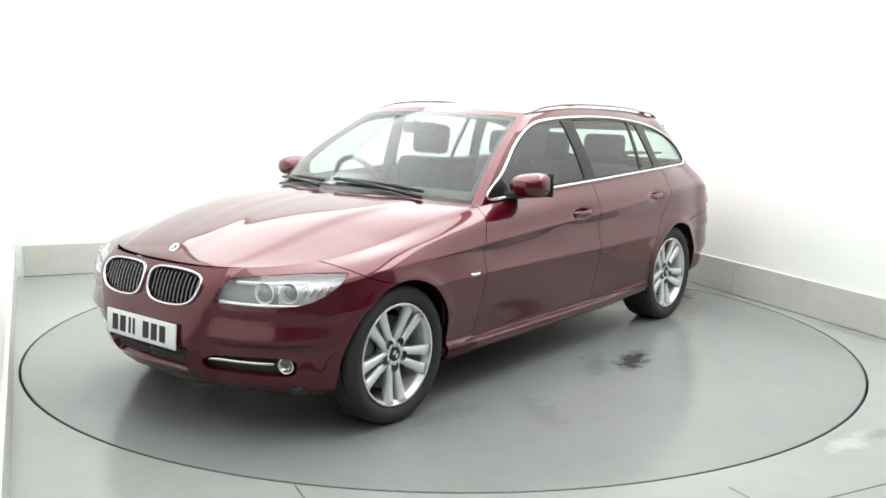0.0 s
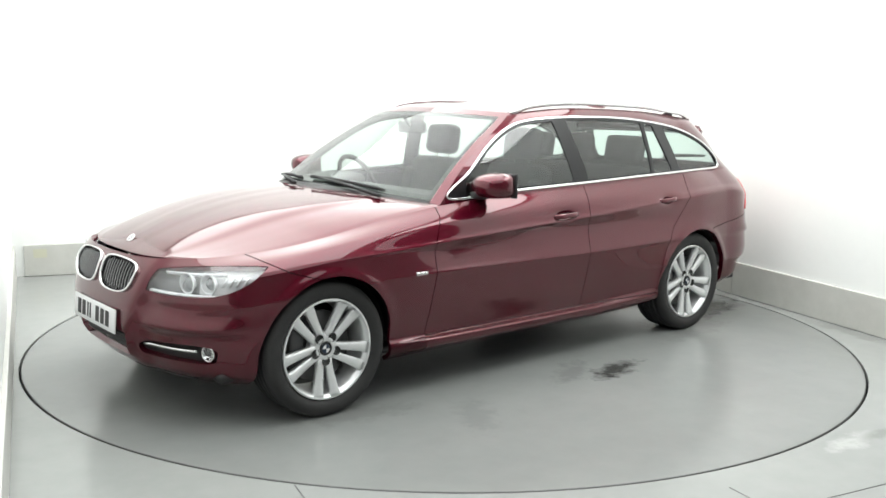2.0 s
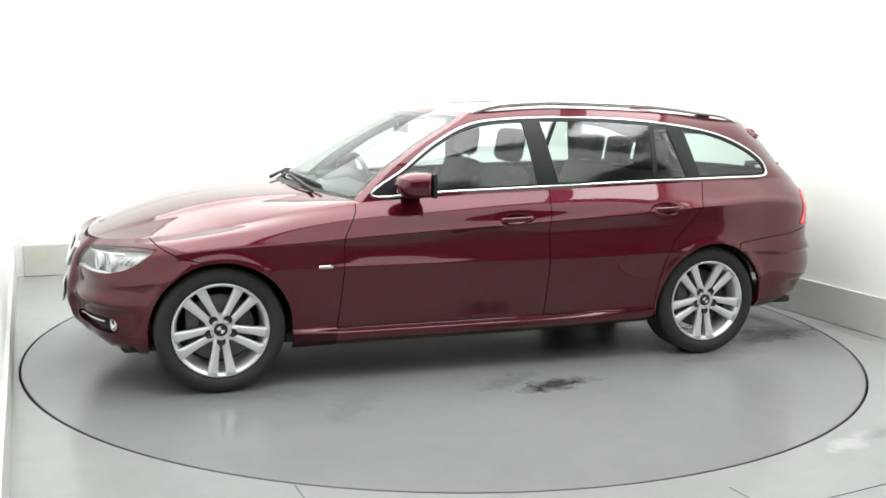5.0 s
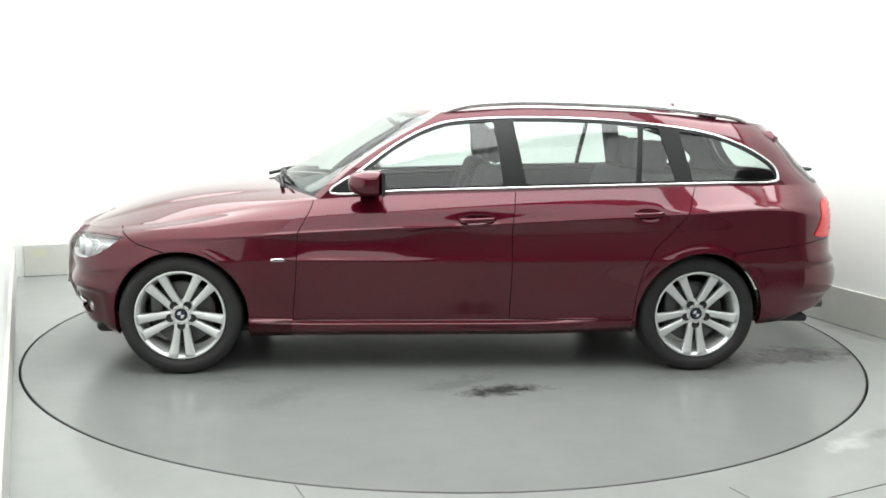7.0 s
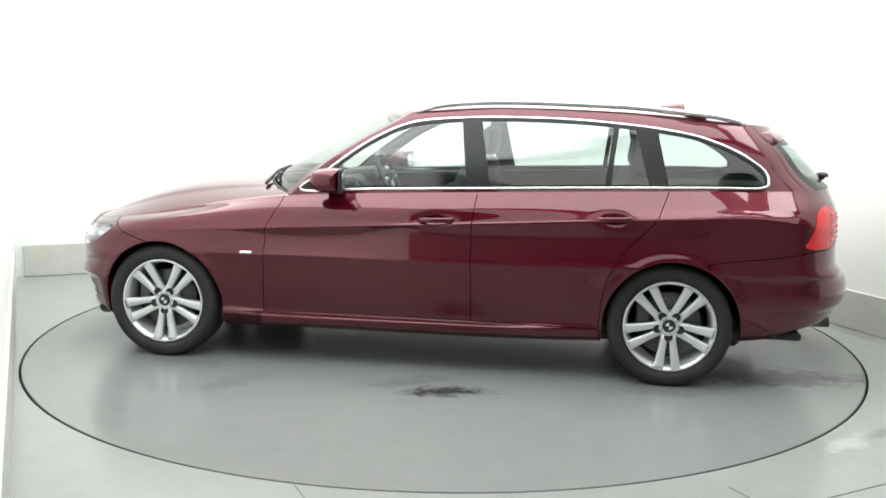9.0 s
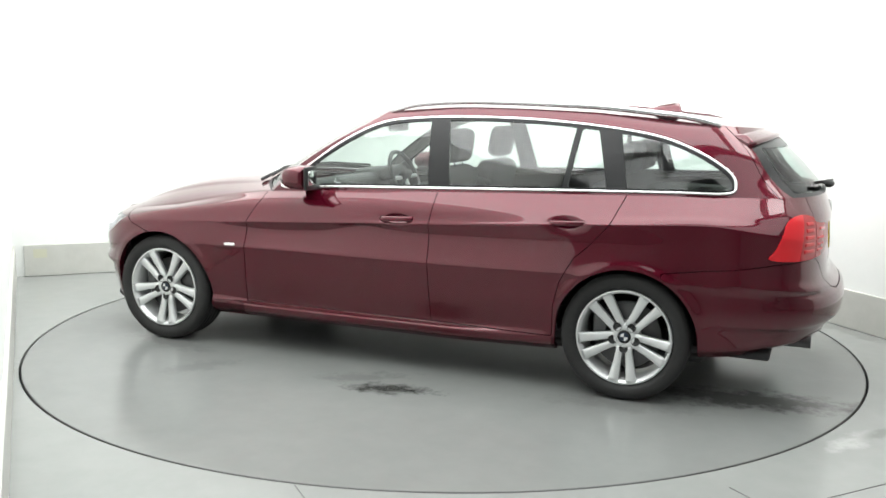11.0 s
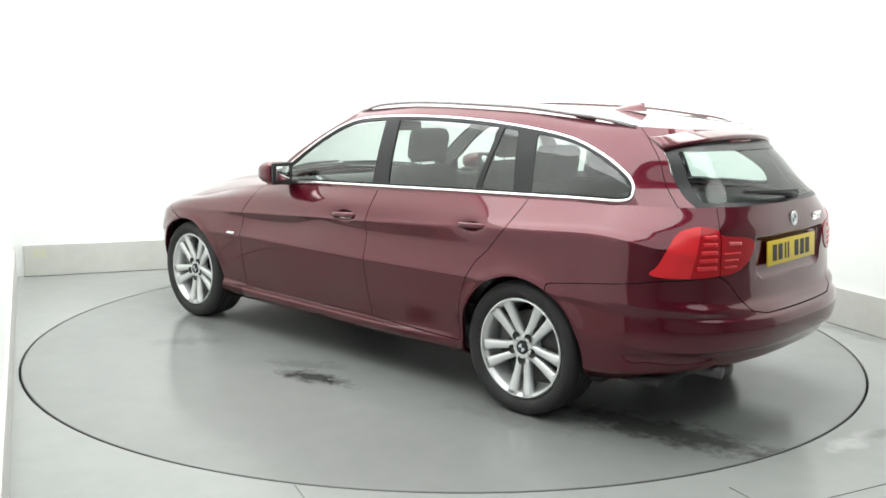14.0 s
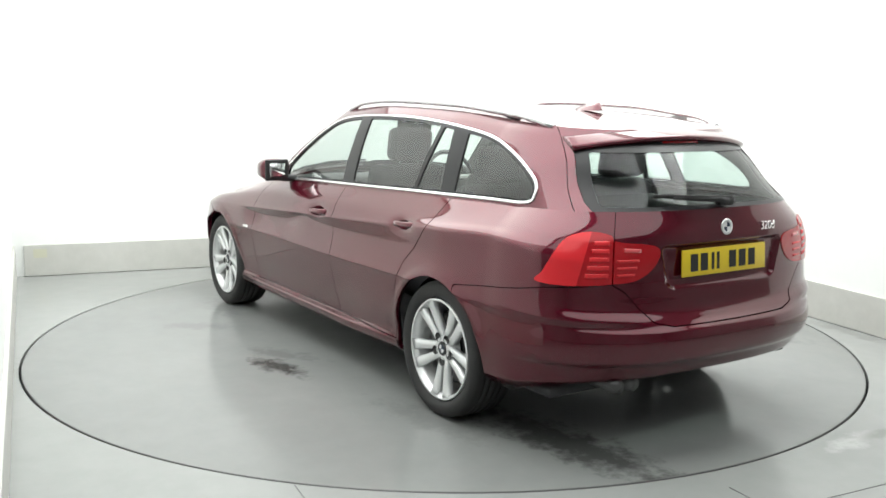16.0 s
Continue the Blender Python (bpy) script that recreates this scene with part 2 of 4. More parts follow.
def panel(patch, depth=0.016):
    """Folds the rim of a sheet inwards, so that shut lines have depth."""
    verts, faces = [np.asarray(v) for v in patch[0]], list(patch[1])
    nn = normals_of(patch)
    count = {}
    for q in faces:
        for i in range(len(q)):
            a, b = q[i], q[(i + 1) % len(q)]
            count[(a, b)] = 1
    rim = [(a, b) for (a, b) in count if (b, a) not in count and (abs(verts[a][1]) > 1e-5 or abs(verts[b][1]) > 1e-5)]
    low = {}
    for a, b in rim:
        for i in (a, b):
            if i not in low:
                low[i] = len(verts)
                verts.append(np.array(verts[i]))
                verts.append(verts[i] - nn[i] * depth)
    for a, b in rim:
        faces.append((low[b], low[a], low[a] + 1, low[b] + 1))
    return verts, faces


def mirrored(patch):
    return [(v[0], -v[1], v[2]) for v in patch[0]], [tuple(reversed(q)) for q in patch[1]]


def facing_out(patch):
    """Turns the faces so that they look away from the car's middle."""
    v = np.asarray(patch[0])
    n = normals_of(patch)
    if ((v - np.array((0, 0, 0.6))) * n).sum() < 0:
        return v, [tuple(reversed(q)) for q in patch[1]]
    return patch


def grid(P):
    n, m = P.shape[:2]
    return facing_out((P.reshape(-1, 3), [(i * m + j, i * m + j + 1, (i + 1) * m + j + 1, (i + 1) * m + j) for i in range(n - 1) for j in range(m - 1)]))


# ---- the booth ----
def slab(name, sx, sy, sz, u, v, z, material, label, category, bevel=0.0, turn=0.0):
    """A box of the setting, in the booth's own directions; z is its underside."""
    bm = bevel_box(sx, sy, sz, bevel)
    me = bpy.data.meshes.new(name)
    bm.to_mesh(me)
    bm.free()
    me.materials.append(material)
    ob = new(name, me)
    ob.matrix_world = ROOM @ pose(u, v, z + sz / 2, 0, 0, turn)
    return tagged(ob, label, category, kind="structure")


TABLE_R = 2.455
du, dv = U1 - U0, V1 - V0
uc, vc = (U0 + U1) / 2, (V0 + V1) / 2


def floor_with_hole():
    """The painted floor round the turntable's pit."""
    n = 180
    verts, faces = [], []
    for i in range(n):
        a = 2 * math.pi * i / n
        c, s = math.cos(a), math.sin(a)
        verts.append((TABLE_R * c, TABLE_R * s, 0))
        verts.append((TABLE_R * c, TABLE_R * s, -0.12))
        tu = ((U1 + 0.1) if c > 0 else (U0 - 0.1)) / c if abs(c) > 1e-6 else 1e9
        tv = ((V1 + 0.1) if s > 0 else -2.6) / s if abs(s) > 1e-6 else 1e9
        t = min(tu, tv)
        verts.append((t * c, t * s, 0))
    for i in range(n):
        j = (i + 1) % n
        faces.append((i * 3, i * 3 + 2, j * 3 + 2, j * 3))
        faces.append((i * 3 + 1, i * 3, j * 3, j * 3 + 1))
    o = len(verts)
    verts += [(H0, -2.6, 0), (H1, -2.6, 0), (H1, HV, 0), (H0, HV, 0)]
    faces.append((o, o + 3, o + 2, o + 1))
    ob = new("floor", mesh_of("floor", verts, faces, FLOOR, False))
    ob.matrix_world = ROOM
    return tagged(ob, "glossy grey painted concrete floor round the turntable", "floor", kind="structure")


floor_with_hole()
slab("floor_base", du + 0.4, dv + 0.4, 0.1, uc, vc, -0.25, PLASTIC, "dark pit bottom under the turntable", "floor")
slab("wall_back", du + 0.4, 0.15, CEIL, uc, V1 + 0.075, 0, WALL, "bright white painted booth back wall", "wall")
slab("wall_right", 0.15, dv, CEIL, U1 + 0.075, vc, 0, WALL, "bright white painted booth side wall", "wall")
slab("wall_left", 0.15, dv, CEIL, U0 - 0.075, vc, 0, WALL, "bright white painted booth side wall", "wall", turn=1.7)
slab("wall_hall_front", H1 - H0, 0.15, 4.2, 0, HV - 0.075, 0, DULLWALL, "dull grey hall wall", "wall")
slab("wall_hall_left", 0.15, V0 - HV, 4.2, H0 - 0.075, (V0 + HV) / 2, 0, DULLWALL, "dull grey hall wall", "wall")
slab("wall_hall_right", 0.15, V0 - HV, 4.2, H1 + 0.075, (V0 + HV) / 2, 0, DULLWALL, "dull grey hall wall", "wall")
slab("wall_hall_back_left", U0 - 0.05 - H0, 0.15, 4.2, (U0 - 0.05 + H0) / 2, V0 + 0.075, 0, DULLWALL, "dull grey hall wall beside the booth", "wall")
slab("wall_hall_back_right", H1 - U1 - 0.15, 0.15, 4.2, (U1 + 0.15 + H1) / 2, V0 + 0.075, 0, DULLWALL, "dull grey hall wall beside the booth", "wall")
slab("wall_hall_over", du + 0.3, 0.15, 0.9, uc, V0 - 0.075, CEIL, DULLWALL, "dull grey hall wall over the booth's opening", "wall")
slab("ceiling", du + 0.4, dv + 0.3, 0.1, uc, vc + 0.1, CEIL, WALL, "white booth ceiling", "ceiling")
slab("ceiling_hall", H1 - H0, V0 - HV + 0.2, 0.1, 0, (V0 + HV) / 2, 4.2, DULLWALL, "dull grey hall ceiling", "ceiling")
slab("baseboard_back", du, 0.022, 0.25, uc, V1 - 0.011, 0.003, BOARD, "scuffed off-white skirting board along the back wall", "baseboard", 0.003)
for n, (v0, v1) in enumerate(((V0, 0.348), (0.352, V1 - 0.03))):
    slab(f"baseboard_right_{n + 1}", 0.022, v1 - v0, 0.25, U1 - 0.011, (v0 + v1) / 2, 0.003, BOARD, "scuffed off-white skirting board along the side wall", "baseboard", 0.003)
slab("baseboard_left", 0.022, dv - 0.03, 0.25, U0 + 0.011, vc - 0.015, 0.003, BOARD, "scuffed off-white skirting board along the side wall", "baseboard", 0.003, turn=1.7)


def build_turntable():
    table = tagged(new("turntable"), "round grey painted turntable with dark oil stains", "turntable")
    r = TABLE_R - 0.011
    prof = [(0.0005, 0.0), (0.6, 0.0), (1.2, 0.0), (1.9, 0.0), (r - 0.006, 0.0)]
    part("deck", revolve(prof, 180, "z"), TABLE, table, smooth=False)
    part("rim", revolve([(r - 0.006, 0.0), (r - 0.002, -0.001), (r, -0.004), (r, -0.10)], 180, "z"), STEEL, table, "worn bare steel rim of the turntable", smooth=False)
    return table


def stain(m, spots):
    """Darkens a floor colour in a few ragged spots: centre, half sizes, turn, strength."""
    nt = m.node_tree
    tc = nt.nodes.new("ShaderNodeTexCoord")
    rag = node(m, "ShaderNodeTexNoise", Scale=9.0, Detail=5.0, Roughness=0.7)
    link(m, tc.outputs["Object"], rag.inputs["Vector"])
    color = bsdf(m).inputs["Base Color"].links[0].from_socket
    for (x, y), (a, b), turn, strength, tone in spots:
        mp = nt.nodes.new("ShaderNodeMapping")
        mp.vector_type = "TEXTURE"
        mp.inputs["Location"].default_value = (x, y, 0)
        mp.inputs["Rotation"].default_value = (0, 0, radians(turn))
        mp.inputs["Scale"].default_value = (a, b, 1)
        link(m, tc.outputs["Object"], mp.inputs["Vector"])
        ln = nt.nodes.new("ShaderNodeVectorMath")
        ln.operation = "LENGTH"
        link(m, mp.outputs[0], ln.inputs[0])
        ad = nt.nodes.new("ShaderNodeMath")
        ad.operation = "MULTIPLY_ADD"
        ad.inputs[1].default_value = 2.4
        link(m, rag.outputs["Fac"], ad.inputs[0])
        link(m, ln.outputs["Value"], ad.inputs[2])
        mr = node(m, "ShaderNodeMapRange", To_Min=strength, To_Max=0.0)
        mr.inputs["From Min"].default_value = 1.55
        mr.inputs["From Max"].default_value = 2.15
        link(m, ad.outputs[0], mr.inputs["Value"])
        mx = nt.nodes.new("ShaderNodeMix")
        mx.data_type = "RGBA"
        link(m, mr.outputs["Result"], mx.inputs["Factor"])
        link(m, color, mx.inputs["A"])
        mx.inputs["B"].default_value = (*tone, 1)
        color = mx.outputs["Result"]
    link(m, color, bsdf(m).inputs["Base Color"])


TABLE = mat("stained_turntable_paint", (0.4, 0.41, 0.4), 0.25, 0, 0.27)
grain(TABLE, 6, (0.190, 0.199, 0.193), (0.252, 0.259, 0.250), (0.10, 0.27), bump=0.02, coarse=0.9)
OIL, SCUFF_GLARE, DARK_GREY = (0.03, 0.03, 0.028), (0.48, 0.485, 0.47), (0.09, 0.09, 0.085)
# the dark grey spots lie beside the left wheels and on the right half
stain(TABLE, [((-0.21, 1.22), (0.26, 0.11), 12, 0.85, OIL), ((0.02, 1.10), (0.30, 0.10), 30, 0.25, OIL), ((-1.88, 0.615), (0.74, 0.19), 7.5, 0.7, OIL), ((0.9, 1.3), (0.3, 0.12), 60, 0.15, OIL), ((-1.35, 0.95), (0.45, 0.13), 10, 0.30, DARK_GREY), ((1.35, 0.95), (0.42, 0.12), -12, 0.28, DARK_GREY), ((-0.9, -1.6), (0.6, 0.16), 25, 0.25, DARK_GREY)])
# darker grey strips along the foot of the right wall and by the seam
# pale streaks: scuffs and wet glare painted into the floor colour
stain(FLOOR, [((2.46, 0.55), (0.16, 0.75), 0, 0.45, DARK_GREY), ((2.48, -0.9), (0.10, 0.5), 0, 0.30, DARK_GREY), ((0.92, -2.40), (0.24, 0.07), 20, 0.5, SCUFF_GLARE), ((1.05, -2.62), (0.30, 0.05), 30, 0.4, SCUFF_GLARE), ((1.16, -2.36), (0.26, 0.05), 10, 0.35, DARK_GREY)])

# ---- the car's body surface: x forward, y to its left, z up, origin midway between the axles ----
XF, XR = 1.35, -1.75
# sections at five places: rows below the crease (y, z), crease (y, z), swage line (y, z), shoulder and belt
SECTIONS = [
    ([(0.800, 0.185), (0.852, 0.235), (0.860, 0.265), (0.868, 0.330), (0.886, 0.450)], (0.902, 0.606), (0.880, 0.728), [(0.826, 0.785), (0.735, 0.806)]),
    ([(0.800, 0.195), (0.857, 0.238), (0.862, 0.264), (0.828, 0.290), (0.862, 0.440)], (0.8965, 0.612), (0.884, 0.774), [(0.838, 0.858), (0.772, 0.922)]),
    ([(0.800, 0.195), (0.857, 0.238), (0.862, 0.264), (0.830, 0.290), (0.865, 0.440)], (0.899, 0.608), (0.888, 0.798), [(0.860, 0.885), (0.808, 0.972)]),
    ([(0.800, 0.225), (0.862, 0.270), (0.866, 0.292), (0.878, 0.350), (0.900, 0.470)], (0.9085, 0.620), (0.884, 0.812), [(0.846, 0.905), (0.776, 1.003)]),
    ([(0.800, 0.250), (0.850, 0.300), (0.854, 0.322), (0.862, 0.380), (0.870, 0.470)], (0.872, 0.600), (0.850, 0.800), [(0.806, 0.890), (0.716, 1.010)]),
]
NOSE_X = ([0.185, 0.235, 0.26, 0.32, 0.42, 0.50, 0.565, 0.62, 0.68, 0.728], [1.965, 2.035, 2.048, 2.068, 2.085, 2.081, 2.070, 2.058, 2.038, 2.005])
TAIL_X = ([0.322, 0.348, 0.366, 0.42, 0.50, 0.540, 0.558, 0.605, 0.75, 0.88, 1.015], [-2.23, -2.310, -2.326, -2.355, -2.366, -2.356, -2.338, -2.285, -2.272, -2.278, -2.240])
NOSE_Z = [0.185, 0.235, 0.260, 0.320, 0.420, 0.490, 0.505, 0.518, 0.545, 0.575, 0.605, 0.622, 0.635, 0.648, 0.685, 0.728]
TAIL_Z = [0.322, 0.348, 0.366, 0.420, 0.500, 0.540, 0.558, 0.580, 0.625, 0.690, 0.740, 0.770, 0.800, 0.815, 0.890, 1.015]


SECTION_X = [1.35, 0.65, -0.36, -1.38, -1.75]
# along the side: the swage line's height, and the depth and place of the scoop below it
SWAGE_Z = ([-1.75, -1.38, -0.36, 0.65, 1.0, 1.35], [0.884, 0.868, 0.812, 0.760, 0.738, 0.722])
SCOOP = ([-1.75, -1.38, -0.9, -0.2, 0.0, 0.3, 0.65, 0.98, 1.35], [0.0, 0.010, 0.017, 0.020, 0.022, 0.027, 0.025, 0.003, 0.0],
         [0.60, 0.60, 0.62, 0.72, 0.90, 0.69, 0.66, 0.90, 0.90])
KEYX = [-1.75, -1.38, -0.9, -0.36, -0.1, 0.0, 0.3, 0.65, 0.98, 1.15, 1.35]


def section_at(x):
    """The side's outline at one place: (y, z) from the skirt up to the belt."""
    at = lambda pick: float(hermite(SECTION_X[::-1], [pick(c) for c in SECTIONS[::-1]], x))
    low = [(at(lambda c: c[0][k][0]), at(lambda c: c[0][k][1])) for k in range(5)]
    yc, zc = at(lambda c: c[1][0]), at(lambda c: c[1][1])
    ys, zs = at(lambda c: c[2][0]), float(hermite(*SWAGE_Z, x))
    d, fp = float(np.interp(x, SCOOP[0], SCOOP[1])), float(np.interp(x, SCOOP[0], SCOOP[2]))
    topped = [(at(lambda c: c[3][k][0]), at(lambda c: c[3][k][1])) for k in range(2)]
    topped[0] = (topped[0][0], max(topped[0][1], zs + 0.045))
    c = low + [(yc - 0.0045, zc - 0.024), (yc, zc)]
    for f, h in ((0.16 * fp, 0.26), (0.58 * fp, 0.76), (0.93 * fp, 0.99), (fp + 0.10 * (1 - fp), 0.95), (fp + 0.62 * (1 - fp), 0.42)):
        c.append((yc + (ys - yc) * f - d * h, zc + (zs - zc) * f))
    return c + [(ys, zs), (ys - 0.0055, zs + 0.010)] + topped


def section_rows():
    cols = [section_at(x) for x in KEYX[::-1]]
    rows = []
    for k in range(len(NOSE_Z)):
        nf = 3.0 if k < 14 else 2.75
        nr = 2.5 if k == 0 else 2.75 if k == 15 else 3.05 if k > 6 else 2.65
        rows.append(((float(np.interp(NOSE_Z[k], *NOSE_X)), NOSE_Z[k], nf), [c[k] for c in cols], (float(np.interp(TAIL_Z[k], *TAIL_X)), TAIL_Z[k], nr)))
    return rows


NF, NS, NR, NT = 80, 200, 70, 140


def row_curve(row):
    (xf, zf, nf), side, (xr, zr, nr) = row
    ys = [k[0] for k in side][::-1]
    zk, zs = [xr] + KEYX + [xf], [zr] + [k[1] for k in side][::-1] + [zf]
    out = []
    wf, wr = side[0][0], side[-1][0]
    for i in range(NF):
        g = math.sin(math.pi / 2 * i / NF)
        e = g ** nf
        out.append((XF + (xf - XF) * (1 - e) ** (1 / nf), wf * g))
    for x in np.linspace(XF, XR, NS):
        out.append((x, float(hermite(KEYX, ys, x))))
    for i in range(1, NR + 1):
        g = math.sin(math.pi / 2 * (1 - i / NR))
        e = g ** nr
        out.append((XR + (xr - XR) * (1 - e) ** (1 / nr), wr * g if i < NR else 0.0))
    out = np.array(out)
    return np.column_stack([out, hermite(zk, zs, out[:, 0])])


def loft(curves, nt):
    """Sections through rows of equal length."""
    C = np.array(curves)                       # rows, stations, 3
    d = np.linalg.norm(np.diff(C, axis=0), axis=2).mean(axis=1)
    t = np.concatenate([[0], np.cumsum(d)])
    tt = np.linspace(0, t[-1], nt)
    out = np.empty((C.shape[1], nt, 3))
    for s in range(C.shape[1]):
        for k in range(3):
            out[s, :, k] = hermite(t, C[:, s, k], tt)
    return out


SIDE_ROWS = [row_curve(r) for r in section_rows()]
SIDE_P = loft(SIDE_ROWS, NT)
for hx, hz in ((-0.165, 0.822), (-1.085, 0.856)):     # the cups behind the door handles
    g = np.exp(-((SIDE_P[:, :, 0] - hx) / 0.070) ** 2 - ((SIDE_P[:, :, 2] - hz) / 0.026) ** 2)
    SIDE_P[:, :, 1] -= 0.024 * g


for ax in (1.375, -1.385):     # the flared lips of the wheel arches
    ar = np.hypot(SIDE_P[:, :, 0] - ax, SIDE_P[:, :, 2] - 0.312)
    SIDE_P[:, :, 1] += 0.008 * np.exp(-((ar - 0.356) / 0.028) ** 2) * np.clip((SIDE_P[:, :, 2] - 0.30) / 0.15, 0, 1) * (SIDE_P[:, :, 1] > 0.6)


def step(x):
    return 1 / (1 + np.exp(-np.clip(x, -40, 40)))


# the proud middle of the nose, the ledge over the bumper slots and the crease low on the rear bumper
X_, Y_, Z_ = SIDE_P[:, :, 0].copy(), SIDE_P[:, :, 1].copy(), SIDE_P[:, :, 2].copy()
LF_ = Y_ + 2.1 - X_
nose = step((X_ - 1.75) / 0.04)
prow = 0.036 * step((0.285 + 0.44 * np.clip(Z_ - 0.283, 0, 0.36) - Y_) / 0.008) * nose * step((Z_ - 0.27) / 0.01)
ledge = -0.030 * step((0.430 - Z_) / 0.008) * step((LF_ - 0.42) / 0.02) * step((1.12 - LF_) / 0.03) * nose
ledge -= 0.021 * np.exp(-((Z_ - 0.520) / 0.045) ** 2) * step((LF_ - 0.46) / 0.03) * step((1.15 - LF_) / 0.06) * nose
tail_in = -0.022 * step((0.412 - Z_) / 0.006) * step((-1.95 - X_) / 0.03)
rad = np.hypot(np.where(X_ > 0, X_ - 1.2, X_ + 1.6), Y_) + 1e-9
push = prow + ledge
SIDE_P[:, :, 0] += np.where(X_ > 0, push * (X_ - 1.2) / rad, tail_in * (X_ + 1.6) / rad)
SIDE_P[:, :, 1] += np.where(Y_ > 1e-6, np.where(X_ > 0, (ledge) * Y_ / rad, tail_in * Y_ / rad), 0)
SIDE = grid(SIDE_P)
BELT = SIDE_ROWS[-1]

# greenhouse rows: windscreen centre (x, z), A-pillar (x, y, z), side keys (y, z) at 0, -0.5, -1.1, -1.5, rear (x, z, power)
GH = [
    None,
    ((0.735, 1.105), (0.520, 0.735, 1.060), [(0.760, 1.075), (0.768, 1.085), (0.752, 1.095), (0.715, 1.100)], (-2.170, 1.095, 2.8)),
    ((0.49, 1.240), (0.305, 0.672, 1.212), [(0.700, 1.215), (0.708, 1.225), (0.692, 1.225), (0.660, 1.220)], (-2.072, 1.200, 2.8)),
    ((0.280, 1.358), (0.090, 0.612, 1.334), [(0.616, 1.346), (0.632, 1.368), (0.622, 1.356), (0.602, 1.322)], (-1.975, 1.290, 2.7)),
    ((0.175, 1.402), (0.015, 0.582, 1.380), [(0.584, 1.382), (0.596, 1.410), (0.586, 1.396), (0.562, 1.360)], (-1.935, 1.328, 2.8)),
]
GX = [-1.5, -1.1, -0.5, 0.0]
GF, GS, GR = 36, 170, 60


def gh_curve(row):
    out = []
    if row is None:
        for i in range(GF):
            v = i / GF
            out.append((0.955 - 0.295 * v ** 2.2, 0.768 * v, 0.985 - 0.060 * v ** 2))
        xs, ys, zs = BELT[::-1, 0], BELT[::-1, 1], BELT[::-1, 2]
        for x in np.linspace(0.66, -1.5, GS):
            out.append((x, float(np.interp(x, xs, ys)) - 0.004, float(np.interp(x, xs, zs))))
        tail = [p for p in BELT if p[0] < -1.5]
        L = np.concatenate([[0], np.cumsum([np.linalg.norm(b - a) for a, b in zip(tail, tail[1:])])])
        for i in range(1, GR + 1):
            s = L[-1] * i / GR
            out.append(tuple(np.interp(s, L, [q[k] for q in tail]) for k in range(3)))
        return np.array(out)
    (xf, zf), (xa, ya, za), side, (xr, zr, nr) = row
    for i in range(GF):
        v = i / GF
        out.append((xf - (xf - xa) * v ** 2.2, ya * v, zf - (zf - za) * v ** 2))
    keys = [(xa, ya, za)] + [(x, *k) for x, k in zip(GX[::-1], side) if x < xa - 0.06]
    kx = [k[0] for k in keys][::-1]
    for x in np.linspace(xa, -1.5, GS):
        out.append((x, float(hermite(kx, [k[1] for k in keys][::-1], x)), float(hermite(kx, [k[2] for k in keys][::-1], x))))
    wr, zs = side[-1]
    arc = []
    for i in range(201):
        a = math.pi / 2 * (1 - i / 200)
        arc.append((-1.5 + (xr + 1.5) * math.cos(a) ** (2 / nr), wr * max(math.sin(a), 0) ** (2 / nr) if i < 200 else 0.0, 0.0))
    arc = np.array(arc)
    arc[:, 2] = hermite([xr, -1.5, -1.1], [zr, zs, side[-2][1]], arc[:, 0])
    L = np.concatenate([[0], np.cumsum(np.linalg.norm(np.diff(arc, axis=0), axis=1))])
    for i in range(1, GR + 1):
        out.append(tuple(np.interp(L[-1] * i / GR, L, arc[:, k]) for k in range(3)))
    return np.array(out)


GH_ROWS = [gh_curve(r) for r in GH]
GREEN_P = loft(GH_ROWS, 48)
GREEN_FRONT = grid(GREEN_P[:GF + 1])
GREEN_SIDE = grid(GREEN_P[GF:])


def coons(F, R, C, S):
    """Patch between a front arc F(v), rear arc R(v), centre line C(u) and side line S(u)."""
    n, m = len(C), len(F)
    u = np.linspace(0, 1, n)[:, None, None]
    v = np.linspace(0, 1, m)[None, :, None]
    F, R, C, S = F[None], R[None], C[:, None], S[:, None]
    return ((1 - u) * F + u * R + (1 - v) * C + v * S
            - ((1 - u) * (1 - v) * F[:, :1] + (1 - u) * v * F[:, -1:] + u * (1 - v) * R[:, :1] + u * v * R[:, -1:]))


def line(a, b, n, bulge):
    """From a to b, raised by the bulge function of the way along."""
    t = np.linspace(0, 1, n)
    out = np.array(a) + (np.array(b) - np.array(a)) * t[:, None]
    out[:, 2] += bulge(t)
    return out


def spread(curve, n):
    curve = np.asarray(curve, float)
    L = np.concatenate([[0], np.cumsum(np.linalg.norm(np.diff(curve, axis=0), axis=1))])
    return np.stack([np.interp(np.linspace(0, L[-1], n), L, curve[:, k]) for k in range(3)], 1)


top = GH_ROWS[-1]
ROOF_P = coons(spread(top[:GF + 1], 36), spread(top[GF + GS - 1:][::-1], 36),
               line(top[0], top[-1], 90, lambda t: 0.066 * (4 * t * (1 - t)) ** 0.7), spread(top[GF:GF + GS], 90))
ROOF = grid(ROOF_P[:, ::-1])

